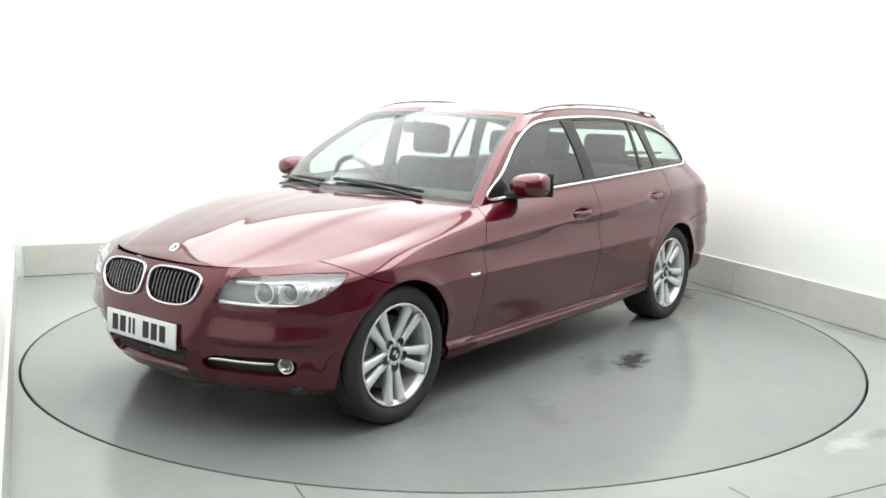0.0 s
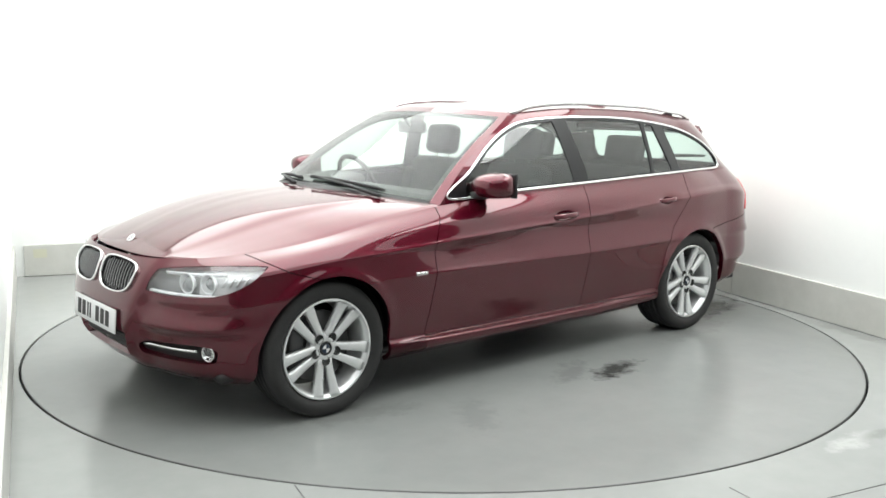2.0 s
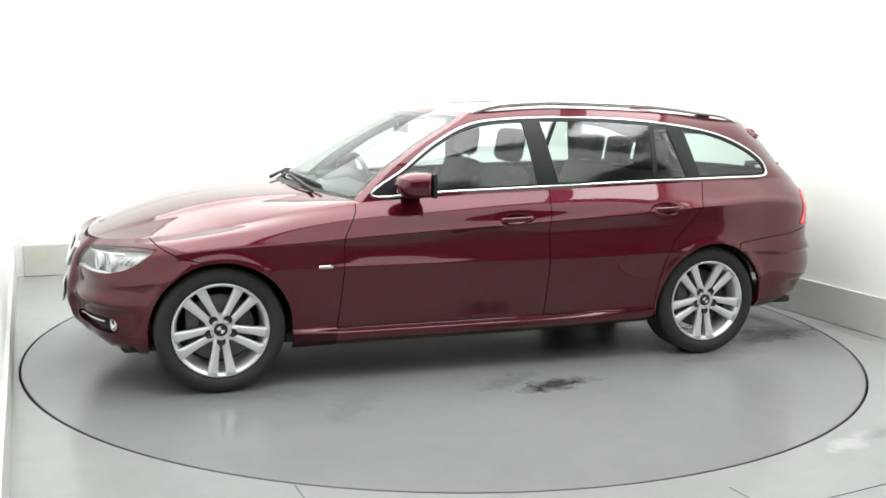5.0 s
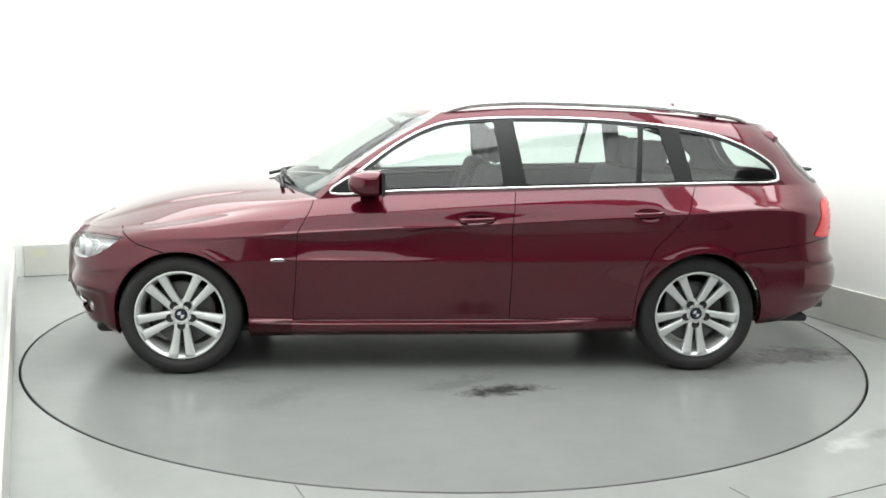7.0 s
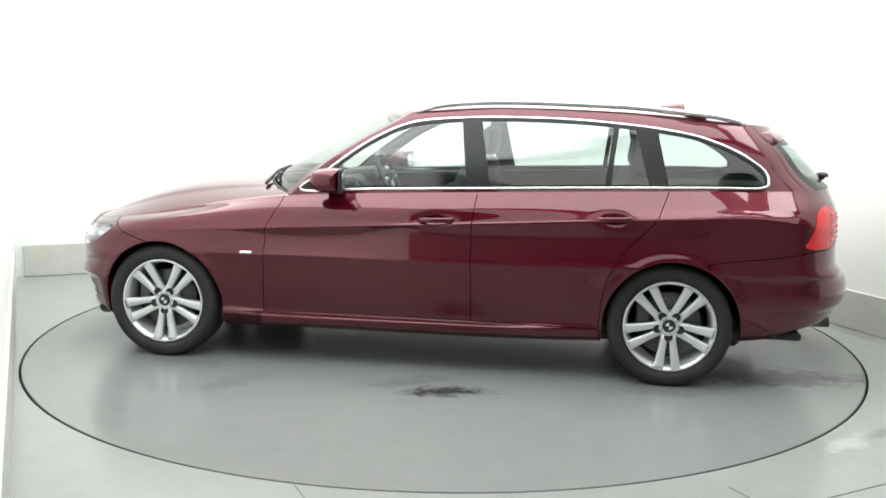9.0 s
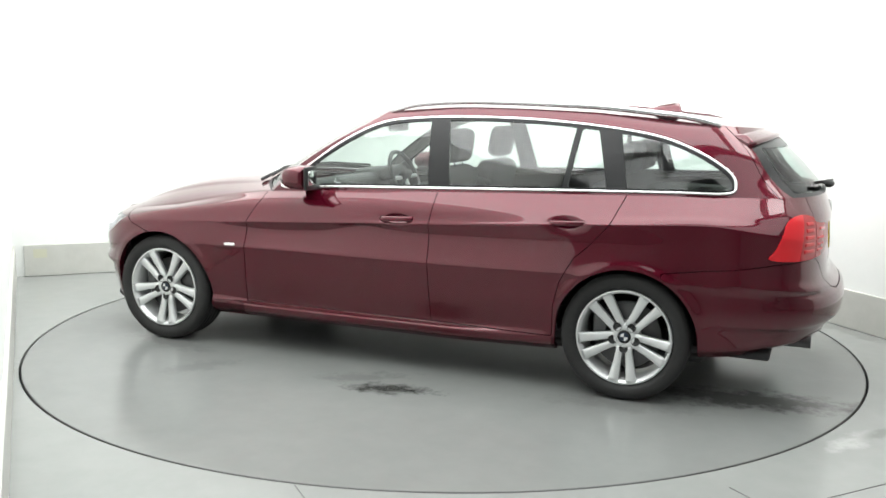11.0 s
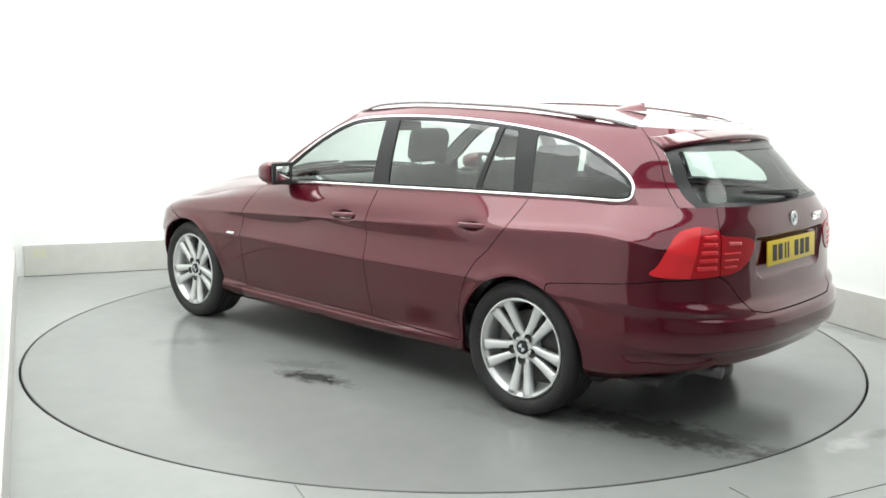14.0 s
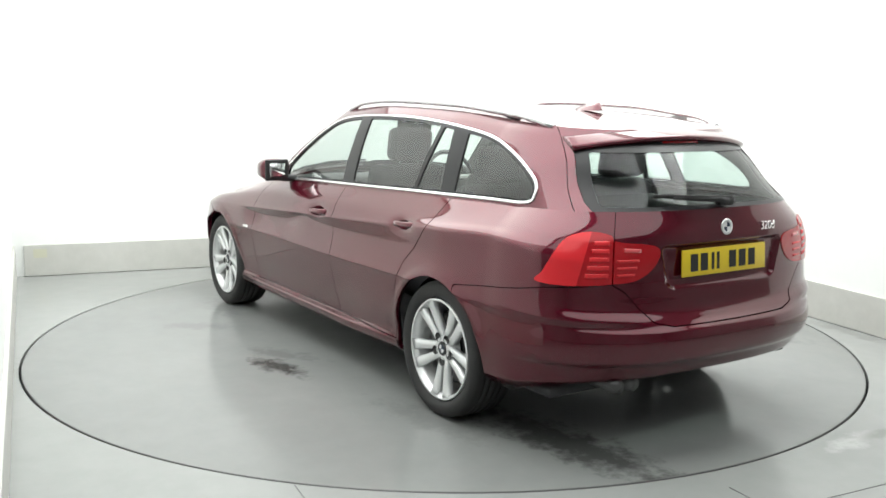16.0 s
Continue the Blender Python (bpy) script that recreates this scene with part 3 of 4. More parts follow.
cowl = GH_ROWS[0][:GF + 1]
turn = next(i for i in range(1, NF) if abs(BELT[i + 1, 0] - BELT[i, 0]) > abs(BELT[i + 1, 1] - BELT[i, 1]))     # the bonnet's front corner
side_line = np.array([p for p in BELT[turn:] if p[0] >= 0.66])
BON_P = coons(spread(BELT[:turn + 1], 90), spread(cowl, 90) + np.array([0.01, 0, -0.012]),
              line(BELT[0], cowl[0] + np.array([0.01, 0, -0.012]), 80, lambda t: 0.066 * np.sin(np.pi * t ** 0.8)), spread(side_line, 80))
for i in range(BON_P.shape[0]):
    for j in range(BON_P.shape[1]):
        u, v = i / (BON_P.shape[0] - 1), j / (BON_P.shape[1] - 1)
        BON_P[i, j, 2] += (BON_P[i, 0, 2] - BON_P[i, -1, 2]) * 0.8 * (v - v ** 3) * math.sin(math.pi * u) ** 0.9 if j else 0.0
        s = 1 / (1 + math.exp((v - 0.64 - 0.05 * (u - 0.5)) / 0.018))
        s2 = 1 / (1 + math.exp((v - 0.15) / 0.022))
        BON_P[i, j, 2] += (0.011 * s * (0.35 + 0.65 * v / 0.64) + 0.004 * s2 - 0.003) * math.sin(math.pi * u) ** 0.6 * min(1, (1 - v) * 5)
BONNET = grid(BON_P[:, ::-1])

# ---- outlines on the body, as (x, z) from the side or (y, z) from the ends ----
DLO = smooth_curve([(0.60, 0.952), (0.43, 1.082), (0.25, 1.212), (0.06, 1.306), (-0.13, 1.342), (-0.50, 1.358), (-0.95, 1.346), (-1.40, 1.296), (-1.64, 1.225),
                    (-1.805, 1.130), (-1.845, 1.062), (-1.805, 1.026), (-1.55, 1.022), (-1.0, 1.010), (-0.36, 0.990), (0.2, 0.970)], 6, True)


def xz(v):
    return v[:, [0, 2]]


def yz(v):
    return v[:, [1, 2]]


def arch(v):
    """Negative outside the wheel arches."""
    f = np.hypot(v[:, 0] - 1.375, (v[:, 2] - 0.312)) - 0.347
    r = np.hypot(v[:, 0] + 1.385, (v[:, 2] - 0.312)) - 0.347
    f = np.where(v[:, 2] < 0.312, np.abs(v[:, 0] - 1.375) - 0.347, f)
    r = np.where(v[:, 2] < 0.312, np.abs(v[:, 0] + 1.385) - 0.347, r)
    return -np.minimum(f, r)


# ---- reading places off the body surface ----
def half(patch):
    return np.asarray(patch[0], float)


SV, GV = half(SIDE), half(GREEN_SIDE)


def Lf(v):
    """Way round the nose: 0 at the middle, about 1.25 at the headlamp's tip."""
    return np.stack([v[:, 1] + 2.1 - v[:, 0], v[:, 2]], 1)


def Mr(v):
    """Way round the tail: 0 at the middle, about 1.1 at the tail lamp's tip."""
    return np.stack([v[:, 1] + v[:, 0] + 2.3, v[:, 2]], 1)


def surf(verts, co, q):
    """The point of a surface at the 2D place q, and its outward normal."""
    d = ((co - np.asarray(q)) ** 2).sum(1)
    k = np.argsort(d)[:24]
    A = np.column_stack([np.ones(24), co[k] - np.asarray(q)])
    c, *_ = np.linalg.lstsq(A, verts[k], rcond=None)
    n = np.cross(c[1], c[2])
    n /= np.linalg.norm(n) + 1e-12
    if n[1] * c[0][1] + 0.3 * n[0] * c[0][0] < 0:
        n = -n
    return c[0], n


FRONT_SEL = SV[(SV[:, 0] > 1.3)]
REAR_SEL = SV[(SV[:, 0] < -1.6)]
SIDE_SEL = SV[(SV[:, 0] < 1.7) & (SV[:, 0] > -2.0) & (SV[:, 1] > 0.3)]
GSIDE_SEL = GV[(GV[:, 0] > -1.98) & (GV[:, 1] > 0.3)]
GREAR_SEL = GV[GV[:, 0] < -1.6]


def on_front(q):
    return surf(FRONT_SEL, Lf(FRONT_SEL), q)


def on_rear(q):
    return surf(REAR_SEL, Mr(REAR_SEL), q)


def on_side(q):
    return surf(SIDE_SEL, xz(SIDE_SEL), q)


def on_glass(q):
    return surf(GSIDE_SEL, xz(GSIDE_SEL), q)


def trace(fn, outline, lift=0.0):
    got = [fn(q) for q in outline]
    return np.array([p + n * lift for p, n in got]), np.array([n for p, n in got])


def both(name, patch, material, parent, label="", fold=0.0):
    """A part and its mirror image on the car's other side."""
    p = panel(patch, fold) if fold else (list(patch[0]), list(patch[1]))
    return part(name, p, material, parent, label), part(name, mirrored(p), material, parent, label)


def whole(patch):
    """One sheet over the car's middle, from its left half."""
    v, f = join((list(patch[0]), patch[1]), mirrored(patch))
    k = len(patch[0])
    same = {k + i: i for i in range(k) if abs(v[i][1]) < 1e-5}
    return v, [tuple(same.get(i, i) for i in q) for q in f]


HEADLAMP = np.array([(0.470, 0.598), (0.505, 0.648), (0.540, 0.692), (0.62, 0.702), (0.72, 0.711), (0.87, 0.720), (1.05, 0.726), (1.18, 0.7265), (1.265, 0.724), (1.235, 0.698),
                     (1.19, 0.668), (1.13, 0.640), (1.05, 0.617), (0.97, 0.604), (0.88, 0.597), (0.75, 0.592), (0.60, 0.592)])
SLOT = smooth_curve([(0.40, 0.352), (0.62, 0.372), (0.80, 0.376), (0.94, 0.362), (0.955, 0.325), (0.91, 0.293), (0.65, 0.292), (0.42, 0.296)], 5, True)
KIDNEY = smooth_curve([(0.022, 0.640), (0.032, 0.694), (0.11, 0.711), (0.27, 0.706), (0.343, 0.685), (0.350, 0.640), (0.315, 0.592), (0.24, 0.570), (0.11, 0.569), (0.044, 0.590)], 5, True)
INTAKE = np.array([(-0.4, 0.392), (0.306, 0.394), (0.290, 0.335), (0.268, 0.278), (-0.4, 0.262)])
TAIL = smooth_curve([(1.10, 0.745), (1.06, 0.785), (1.0, 0.86), (0.93, 0.918), (0.80, 0.940), (0.69, 0.926), (0.66, 0.904), (0.44, 0.880), (0.44, 0.81), (0.54, 0.750), (0.70, 0.737), (0.92, 0.733)], 5, True)
REAR_GLASS = np.array([(-0.5, 0.99), (0.600, 0.99), (0.602, 1.045), (0.565, 1.16), (0.518, 1.265), (0.49, 1.30), (-0.5, 1.315)])
RECESS = np.array([(-0.5, 0.885), (0.36, 0.885), (0.375, 0.86), (0.34, 0.715), (0.30, 0.695), (-0.5, 0.69)])

FRONT_DOOR = np.array([(0.80, 0.288), (0.778, 0.55), (0.766, 0.76), (0.70, 0.88), (0.66, 1.1), (-0.40, 1.1), (-0.372, 0.97), (-0.352, 0.80), (-0.352, 0.288)])
REAR_DOOR = np.array([(-0.352, 0.288), (-0.352, 0.80), (-0.372, 0.97), (-0.40, 1.1), (-1.38, 1.1), (-1.35, 1.0), (-1.295, 0.866), (-1.20, 0.76), (-1.125, 0.69), (-1.06, 0.57), (-1.03, 0.45), (-1.02, 0.288)])
SKIRT = np.array([(1.2, 0.05), (1.2, 0.286), (-1.2, 0.286), (-1.2, 0.05)])
NOSE_LINE = np.array([(1.44, 0.0), (1.44, 0.652), (1.50, 0.668), (1.58, 0.692), (1.66, 0.735), (1.72, 0.775), (1.72, 0.95), (2.6, 0.95), (2.6, 0.0)])
BUMPER_R = np.array([(-0.5, 0.0), (-0.5, 0.556), (0.32, 0.560), (0.43, 0.578), (0.52, 0.632), (0.60, 0.700), (0.68, 0.738), (0.9, 0.726), (1.06, 0.720), (1.30, 0.690), (1.75, 0.640), (1.75, 0.0)])
GAP = 0.0022


def neg(f):
    return lambda v: -f(v)


def inside(coords, poly, grow=0.0, only=None):
    """Field that is negative inside an outline grown by so much, and where the side condition holds."""
    def f(v):
        d = sdf(coords(v), poly) - grow
        return np.maximum(d, only(v)) if only is not None else d
    return f


def all_of(*fs):
    return lambda v: np.max([f(v) for f in fs], axis=0)


ahead = lambda v: 1.5 - v[:, 0]
behind = lambda v: v[:, 0] + 1.55
YZ = lambda v: v[:, [1, 2]]
in_head = inside(Lf, HEADLAMP, 0, ahead)
in_slot = inside(Lf, SLOT, 0, ahead)
in_kidney = inside(YZ, KIDNEY, 0, ahead)
in_intake = inside(YZ, INTAKE, 0, ahead)
in_nose = inside(xz, NOSE_LINE)
in_tail = inside(Mr, TAIL, 0, behind)
in_bumper_r = inside(Mr, BUMPER_R, 0, behind)
in_gate = lambda v: np.max([v[:, 1] + v[:, 0] + 2.3 - 0.675, 0.50 - v[:, 2], behind(v), -in_bumper_r(v)], axis=0)


def roundel(parent, p, n, r, name="badge"):
    """A round enamel badge: bright ring with blue and white quarters."""
    p, n = Vector(p), Vector(n).normalized()
    t = n.cross(Vector((0, 0, 1))).normalized()
    b = t.cross(n)
    def at(a, rr, h):
        return p + (t * math.cos(a) + b * math.sin(a)) * rr + n * h
    N = 32
    verts = [at(2 * math.pi * i / N, rr, h) for rr, h in ((r, 0.0), (r, 0.004), (r * 0.62, 0.005), (r * 0.6, 0.002)) for i in range(N)]
    faces = [(k * N + i, k * N + (i + 1) % N, (k + 1) * N + (i + 1) % N, (k + 1) * N + i) for k in range(3) for i in range(N)]
    ring = part(name, (verts, faces), SATIN, parent, "round blue and white enamel badge")
    for q in range(4):
        a0 = math.pi / 2 * q
        v = [at(0, 0, 0.003)] + [at(a0 + math.pi / 2 * i / 8, r * 0.62, 0.003) for i in range(9)]
        part("quarter", (v, [(0, i + 1, i + 2) for i in range(8)]), BLUE if q % 2 else WHITEPLATE, ring)
    return ring


def plate(parent, x, z, facing, material, label):
    """A number plate with plain bars where its characters stand."""
    m = Matrix.Rotation(radians(-4 * facing), 4, "Y")
    body = part("number_plate", bevel_box(0.008, 0.52, 0.112, 0.003, 2), material, parent, label)
    body.matrix_local = Matrix.Translation((x, 0, z)) @ m
    for i, (y, w) in enumerate(((-0.19, 0.05), (-0.13, 0.05), (-0.077, 0.018), (-0.045, 0.018), (0.045, 0.05), (0.107, 0.05), (0.168, 0.05))):
        part("character_bar", bevel_box(0.002, w * 0.86, 0.072, 0, at=(0.0045 * facing, y * (1 if facing > 0 else -1), 0)), INK, body, smooth=False)
    return body


# ---- wheels ----
def rim_mesh():
    """Alloy rim with five pairs of spokes; the outer face looks towards +y."""
    barrel = revolve([(0.226, 0.104), (0.233, 0.106), (0.236, 0.100), (0.232, 0.092), (0.221, 0.086), (0.214, 0.070), (0.206, 0.0), (0.206, -0.09), (0.225, -0.105)], 72)
    hub = revolve([(0.0005, 0.079), (0.034, 0.079), (0.036, 0.082), (0.052, 0.080), (0.066, 0.074), (0.074, 0.058), (0.076, 0.03)], 40)
    spokes = []
    for p in range(5):
        a = math.radians(-90 + 72 * p)
        for s in (-1, 1):
            verts, faces = [], []
            st = ((0.045, 0.019, 0.017, 0.078), (0.075, 0.0225, 0.0175, 0.078), (0.12, 0.029, 0.019, 0.082), (0.17, 0.037, 0.022, 0.088), (0.205, 0.043, 0.025, 0.093), (0.224, 0.046, 0.028, 0.097))
            for r, off, hw, y in st:
                for w, h in ((-1, -0.03), (-1, -0.006), (-0.72, 0), (0.72, 0), (1, -0.006), (1, -0.03)):
                    c, e = r, s * off + hw * w
                    verts.append((c * math.cos(a) - e * math.sin(a), y + h, c * math.sin(a) + e * math.cos(a)))
            for i in range(len(st) - 1):
                for q in range(6):
                    faces.append((i * 6 + q, i * 6 + (q + 1) % 6, (i + 1) * 6 + (q + 1) % 6, (i + 1) * 6 + q))
            faces += [tuple(range(6))[::-1], tuple((len(st) - 1) * 6 + q for q in range(6))]
            spokes.append((verts, faces))
    return barrel, hub, spokes


def build_wheel(car, x, side):
    tread = [(0.238, 0.098), (0.250, 0.110), (0.275, 0.1165), (0.296, 0.113), (0.309, 0.102), (0.3145, 0.088), (0.3165, 0.07)]
    for g in (0.05, 0.018, -0.018, -0.05):
        tread += [(0.3170, g + 0.006), (0.311, g + 0.004), (0.311, g - 0.004), (0.3170, g - 0.006)]
    tread += [(0.3165, -0.07), (0.3145, -0.088), (0.309, -0.102), (0.296, -0.113), (0.275, -0.1165), (0.250, -0.110), (0.235, -0.098)]
    barrel, hub, spokes = rim_mesh()
    wheel = part("wheel", barrel, ALLOY, car, "silver alloy wheel with five pairs of spokes")
    part("hub", hub, ALLOY, wheel)
    for sp in spokes:
        part("spoke", sp, ALLOY, wheel)
    part("tyre", revolve(tread, 72), RUBBER, wheel, "black road tyre")
    part("brake_disc", revolve([(0.05, 0.02), (0.165, 0.02), (0.168, 0.014), (0.168, -0.004), (0.05, -0.004)], 48), STEEL, wheel)
    cal = bevel_box(0.07, 0.05, 0.15, 0.012, 2, at=(0.13, 0.022, 0.04))
    part("brake_caliper", cal, STEEL, wheel)
    part("cap_ring", revolve([(0.0225, 0.0800), (0.0235, 0.0842), (0.0310, 0.0838), (0.0330, 0.0790)], 32), INK, wheel, "black ring round the hub cap")
    part("hub_cap", revolve([(0.0005, 0.0855), (0.020, 0.0845), (0.0235, 0.081), (0.0235, 0.075)], 28), BLUE, wheel, "small blue and white hub cap")
    for i in range(2):
        a = math.pi * i
        v = [(0, 0.0862, 0)] + [(0.019 * math.cos(a + math.pi / 2 * k / 6), 0.0858, 0.019 * math.sin(a + math.pi / 2 * k / 6)) for k in range(7)]
        part("quarter", (v, [(0, k + 2, k + 1) for k in range(6)]), WHITEPLATE, wheel)
    # black discs stand in for the shade in the five bolt recesses
    for i in range(5):
        a = math.radians(-90 + 72 * i)
        part("bolt_recess_shade", revolve([(0.0005, 0.0795), (0.0200, 0.0802), (0.0220, 0.0837)], 14, "y", (0.059 * math.cos(a), 0.0, 0.059 * math.sin(a))), INK, wheel)
    wheel.matrix_local = pose(x, 0.752 * side, 0.315, 0, 0, 0 if side > 0 else 180)
    return wheel


# ---- seats and cabin ----
def cushion(sx, sy, sz, r, at, tilt=0.0):
    bm = bmesh.new()
    bmesh.ops.create_cube(bm, size=1)
    for v in bm.verts:
        v.co = Vector((v.co.x * sx, v.co.y * sy, v.co.z * sz))
    bmesh.ops.bevel(bm, geom=bm.edges[:], offset=r, segments=4, affect="EDGES", profile=0.5)
    m = Matrix.Translation(at) @ Matrix.Rotation(radians(tilt), 4, "Y")
    for v in bm.verts:
        v.co = m @ v.co
    return bm


def build_seat(car, x, y):
    seat = part("front_seat", cushion(0.50, 0.50, 0.16, 0.06, (x, y, 0.46), -6), CLOTH, car, "dark cloth front seat with headrest")
    part("backrest", cushion(0.14, 0.48, 0.62, 0.06, (x - 0.30, y, 0.78), -16), CLOTH, seat)
    part("bolster", cushion(0.17, 0.09, 0.50, 0.04, (x - 0.27, y + 0.21, 0.75), -16), CLOTH, seat)
    part("bolster", cushion(0.17, 0.09, 0.50, 0.04, (x - 0.27, y - 0.21, 0.75), -16), CLOTH, seat)
    part("headrest", cushion(0.10, 0.27, 0.19, 0.045, (x - 0.395, y, 1.195), -10), CLOTH, seat)
    for s in (-0.06, 0.06):
        part("headrest_post", tube([(x - 0.385, y + s, 1.04), (x - 0.395, y + s, 1.14)], 0.006), CHROME, seat)
    return seat


def build_cabin(car):
    build_seat(car, 0.08, 0.37)
    build_seat(car, 0.08, -0.37)
    bench = part("rear_bench", cushion(0.50, 1.26, 0.16, 0.06, (-0.80, 0, 0.48), -5), CLOTH, car, "dark cloth rear bench with headrests")
    part("backrest", cushion(0.15, 1.26, 0.58, 0.06, (-1.12, 0, 0.76), -18), CLOTH, bench)
    for y, w in ((0.40, 0.30), (0.0, 0.24), (-0.40, 0.30)):
        part("headrest", cushion(0.09, w, 0.18, 0.04, (-1.23, y, 1.145), -10), CLOTH, bench)
    dash = part("dashboard", cushion(0.46, 1.36, 0.24, 0.07, (0.68, 0, 0.83), 8), DASH, car, "black soft-grained dashboard")
    part("instrument_hood", cushion(0.24, 0.36, 0.09, 0.035, (0.54, -0.37, 0.955), 6), DASH, dash)
    part("centre_console", cushion(0.9, 0.24, 0.28, 0.05, (0.05, 0, 0.46)), PLASTIC, car)
    ring = []
    c, ti = Vector((0.36, -0.37, 0.935)), radians(24)
    for i in range(41):
        a = 2 * math.pi * i / 40
        ring.append(c + Vector((0.18 * math.sin(a) * math.sin(ti) * 1.0, 0.18 * math.cos(a), 0.18 * math.sin(a) * math.cos(ti))))
    wheel = part("steering_wheel", tube(ring, 0.015, 10), PLASTIC, car, "black three-spoke steering wheel")
    part("airbag_cover", cushion(0.05, 0.15, 0.13, 0.03, c + Vector((0.01, 0, -0.01)), -24), PLASTIC, wheel)
    for a in (0, 180, 270):
        q = c + Vector((0.175 * math.sin(radians(a)) * math.sin(ti), 0.175 * math.cos(radians(a)), 0.175 * math.sin(radians(a)) * math.cos(ti)))
        part("spoke", tube([c, q], 0.014, 8), SATIN, wheel)
    part("column", tube([c + Vector((0.02, 0, -0.01)), (0.62, -0.37, 0.84)], 0.035, 10), PLASTIC, wheel)
    mir = part("interior_mirror", cushion(0.03, 0.25, 0.065, 0.014, (0.235, 0, 1.285)), PLASTIC, car, "black interior mirror")
    part("stalk", tube([(0.24, 0, 1.29), (0.29, 0, 1.335)], 0.012), PLASTIC, mir)
    part("luggage_cover", bevel_box(0.76, 1.14, 0.02, 0.006, 2, at=(-1.64, 0, 0.955)), CLOTH, car, "black luggage cover")
    part("cabin_floor", bevel_box(3.0, 1.50, 0.04, 0.01, 1, at=(-0.55, 0, 0.27)), CLOTH, car)
    part("bulkhead", bevel_box(0.06, 1.42, 0.66, 0.02, 1, at=(0.90, 0, 0.56)), PLASTIC, car)


# ---- the car ----
def build_car():
    car = tagged(new("estate_car"), "dark red metallic estate car with silver alloy wheels", "car")
    # body panels
    side = clip(SIDE, arch)
    bumper = clip(side, lambda v: in_nose(v) + GAP)
    for f in (in_head, in_slot, in_kidney, in_intake):
        bumper = clip(bumper, neg(f))
    fb = part("front_bumper", whole(panel(bumper, 0.03)), PAINT, car)
    front_edge = inside(xz, np.vstack([FRONT_DOOR[:5], [(0.0, 1.1), (0.0, 0.1), (0.80, 0.1)]]))
    wing = clip(clip(clip(clip(side, lambda v: -front_edge(v) + GAP), lambda v: -in_nose(v) + GAP), lambda v: -v[:, 0]), neg(in_head))
    both("front_wing", wing, PAINT, car, "", 0.014)
    doors = []
    for nm, poly in (("front_door", FRONT_DOOR), ("rear_door", REAR_DOOR)):
        d = clip(side, inside(xz, poly, -GAP))
        doors.append(both(nm, d, PAINT, car, "", 0.014))
    both("side_skirt", clip(clip(side, inside(xz, SKIRT, -0.001)), lambda v: np.abs(v[:, 0]) - 1.2), PAINT, car, "", 0.02)
    quarter = clip(side, lambda v: v[:, 0] + 1.018)
    quarter = clip(quarter, lambda v: -sdf(xz(v), np.vstack([REAR_DOOR, [(0.5, 0.288), (0.5, 1.2), (-0.4, 1.2)]])) + GAP)
    quarter = clip(clip(clip(quarter, lambda v: -in_bumper_r(v) + GAP), neg(in_tail)), lambda v: -(in_gate(v)) + GAP)
    both("rear_wing", quarter, PAINT, car, "", 0.014)
    rb = clip(clip(side, lambda v: in_bumper_r(v) + GAP), neg(in_tail))
    rbo = part("rear_bumper", whole(panel(rb, 0.03)), PAINT, car)
    gate = clip(clip(clip(side, lambda v: in_gate(v) + GAP), neg(in_tail)), neg(inside(YZ, RECESS, 0, behind)))
    tailgate = part("tailgate", whole(panel(gate, 0.02)), PAINT, car)
    rec = clip(side, inside(YZ, RECESS, 0.002, behind))
    v = np.array(rec[0])
    depth = np.clip(-sdf(v[:, [1, 2]], RECESS), 0, 0.02)
    v[:, 0] += depth * 1.0
    part("plate_recess", whole((v, rec[1])), PAINT, tailgate)
    bon = part("bonnet", whole(panel(clip(BONNET, lambda v: np.zeros(len(v)) - 1), 0.012)), PAINT, car)
    part("roof", whole(ROOF), PAINT, car)
    # greenhouse
    gs = GREEN_SIDE
    gate_up = lambda v: np.maximum(v[:, 1] - (0.645 - 0.42 * np.clip(v[:, 2] - 1.02, 0, 1)), v[:, 0] + 1.62)
    frame_side = clip(clip(gs, lambda v: -sdf(xz(v), DLO)), lambda v: -gate_up(v) + GAP)
    both("window_surround", frame_side, PAINT, car)
    both("pillar_lining", offset(frame_side, -0.022), GREYTRIM, car)
    up = clip(clip(gs, gate_up), lambda v: -inside(YZ, REAR_GLASS, 0, behind)(v))
    part("tailgate_frame", whole(panel(up, 0.02)), PAINT, tailgate)
    rg = clip(gs, inside(YZ, REAR_GLASS, -0.002, behind))
    part("rear_window", whole(offset(rg, -0.004)), REARGLASS, tailgate, "tinted rear window")
    # black border; its wide top band also stands in for the spoiler's shade
    rim_in = clip(rg, lambda v: -np.maximum(sdf(YZ(v), REAR_GLASS) + 0.042, v[:, 2] - 1.238))
    part("rear_border_and_shade", whole(offset(rim_in, -0.001)), TRIMBLACK, tailgate)
    # side windows
    cuts = [("front_door_window", [(0.490, 0.9), (0.465, 1.09), (0.435, 1.5), (-0.262, 1.5), (-0.262, 1.36), (-0.325, 0.9)]),
            ("rear_door_window", [(-0.452, 0.9), (-0.368, 1.36), (-0.368, 1.5), (-1.075, 1.5), (-1.065, 1.36), (-1.012, 0.9)]),
            ("quarter_light", [(-1.040, 0.9), (-1.095, 1.36), (-1.095, 1.5), (-1.16, 1.5), (-1.16, 1.36), (-1.285, 0.9)]),
            ("luggage_window", [(-1.375, 0.9), (-1.275, 1.36), (-1.275, 1.5), (-2.1, 1.5), (-2.1, 0.9)])]
    dl = lambda v: sdf(xz(v), DLO) + 0.016
    blackf = clip(gs, lambda v: sdf(xz(v), DLO) - 0.002)
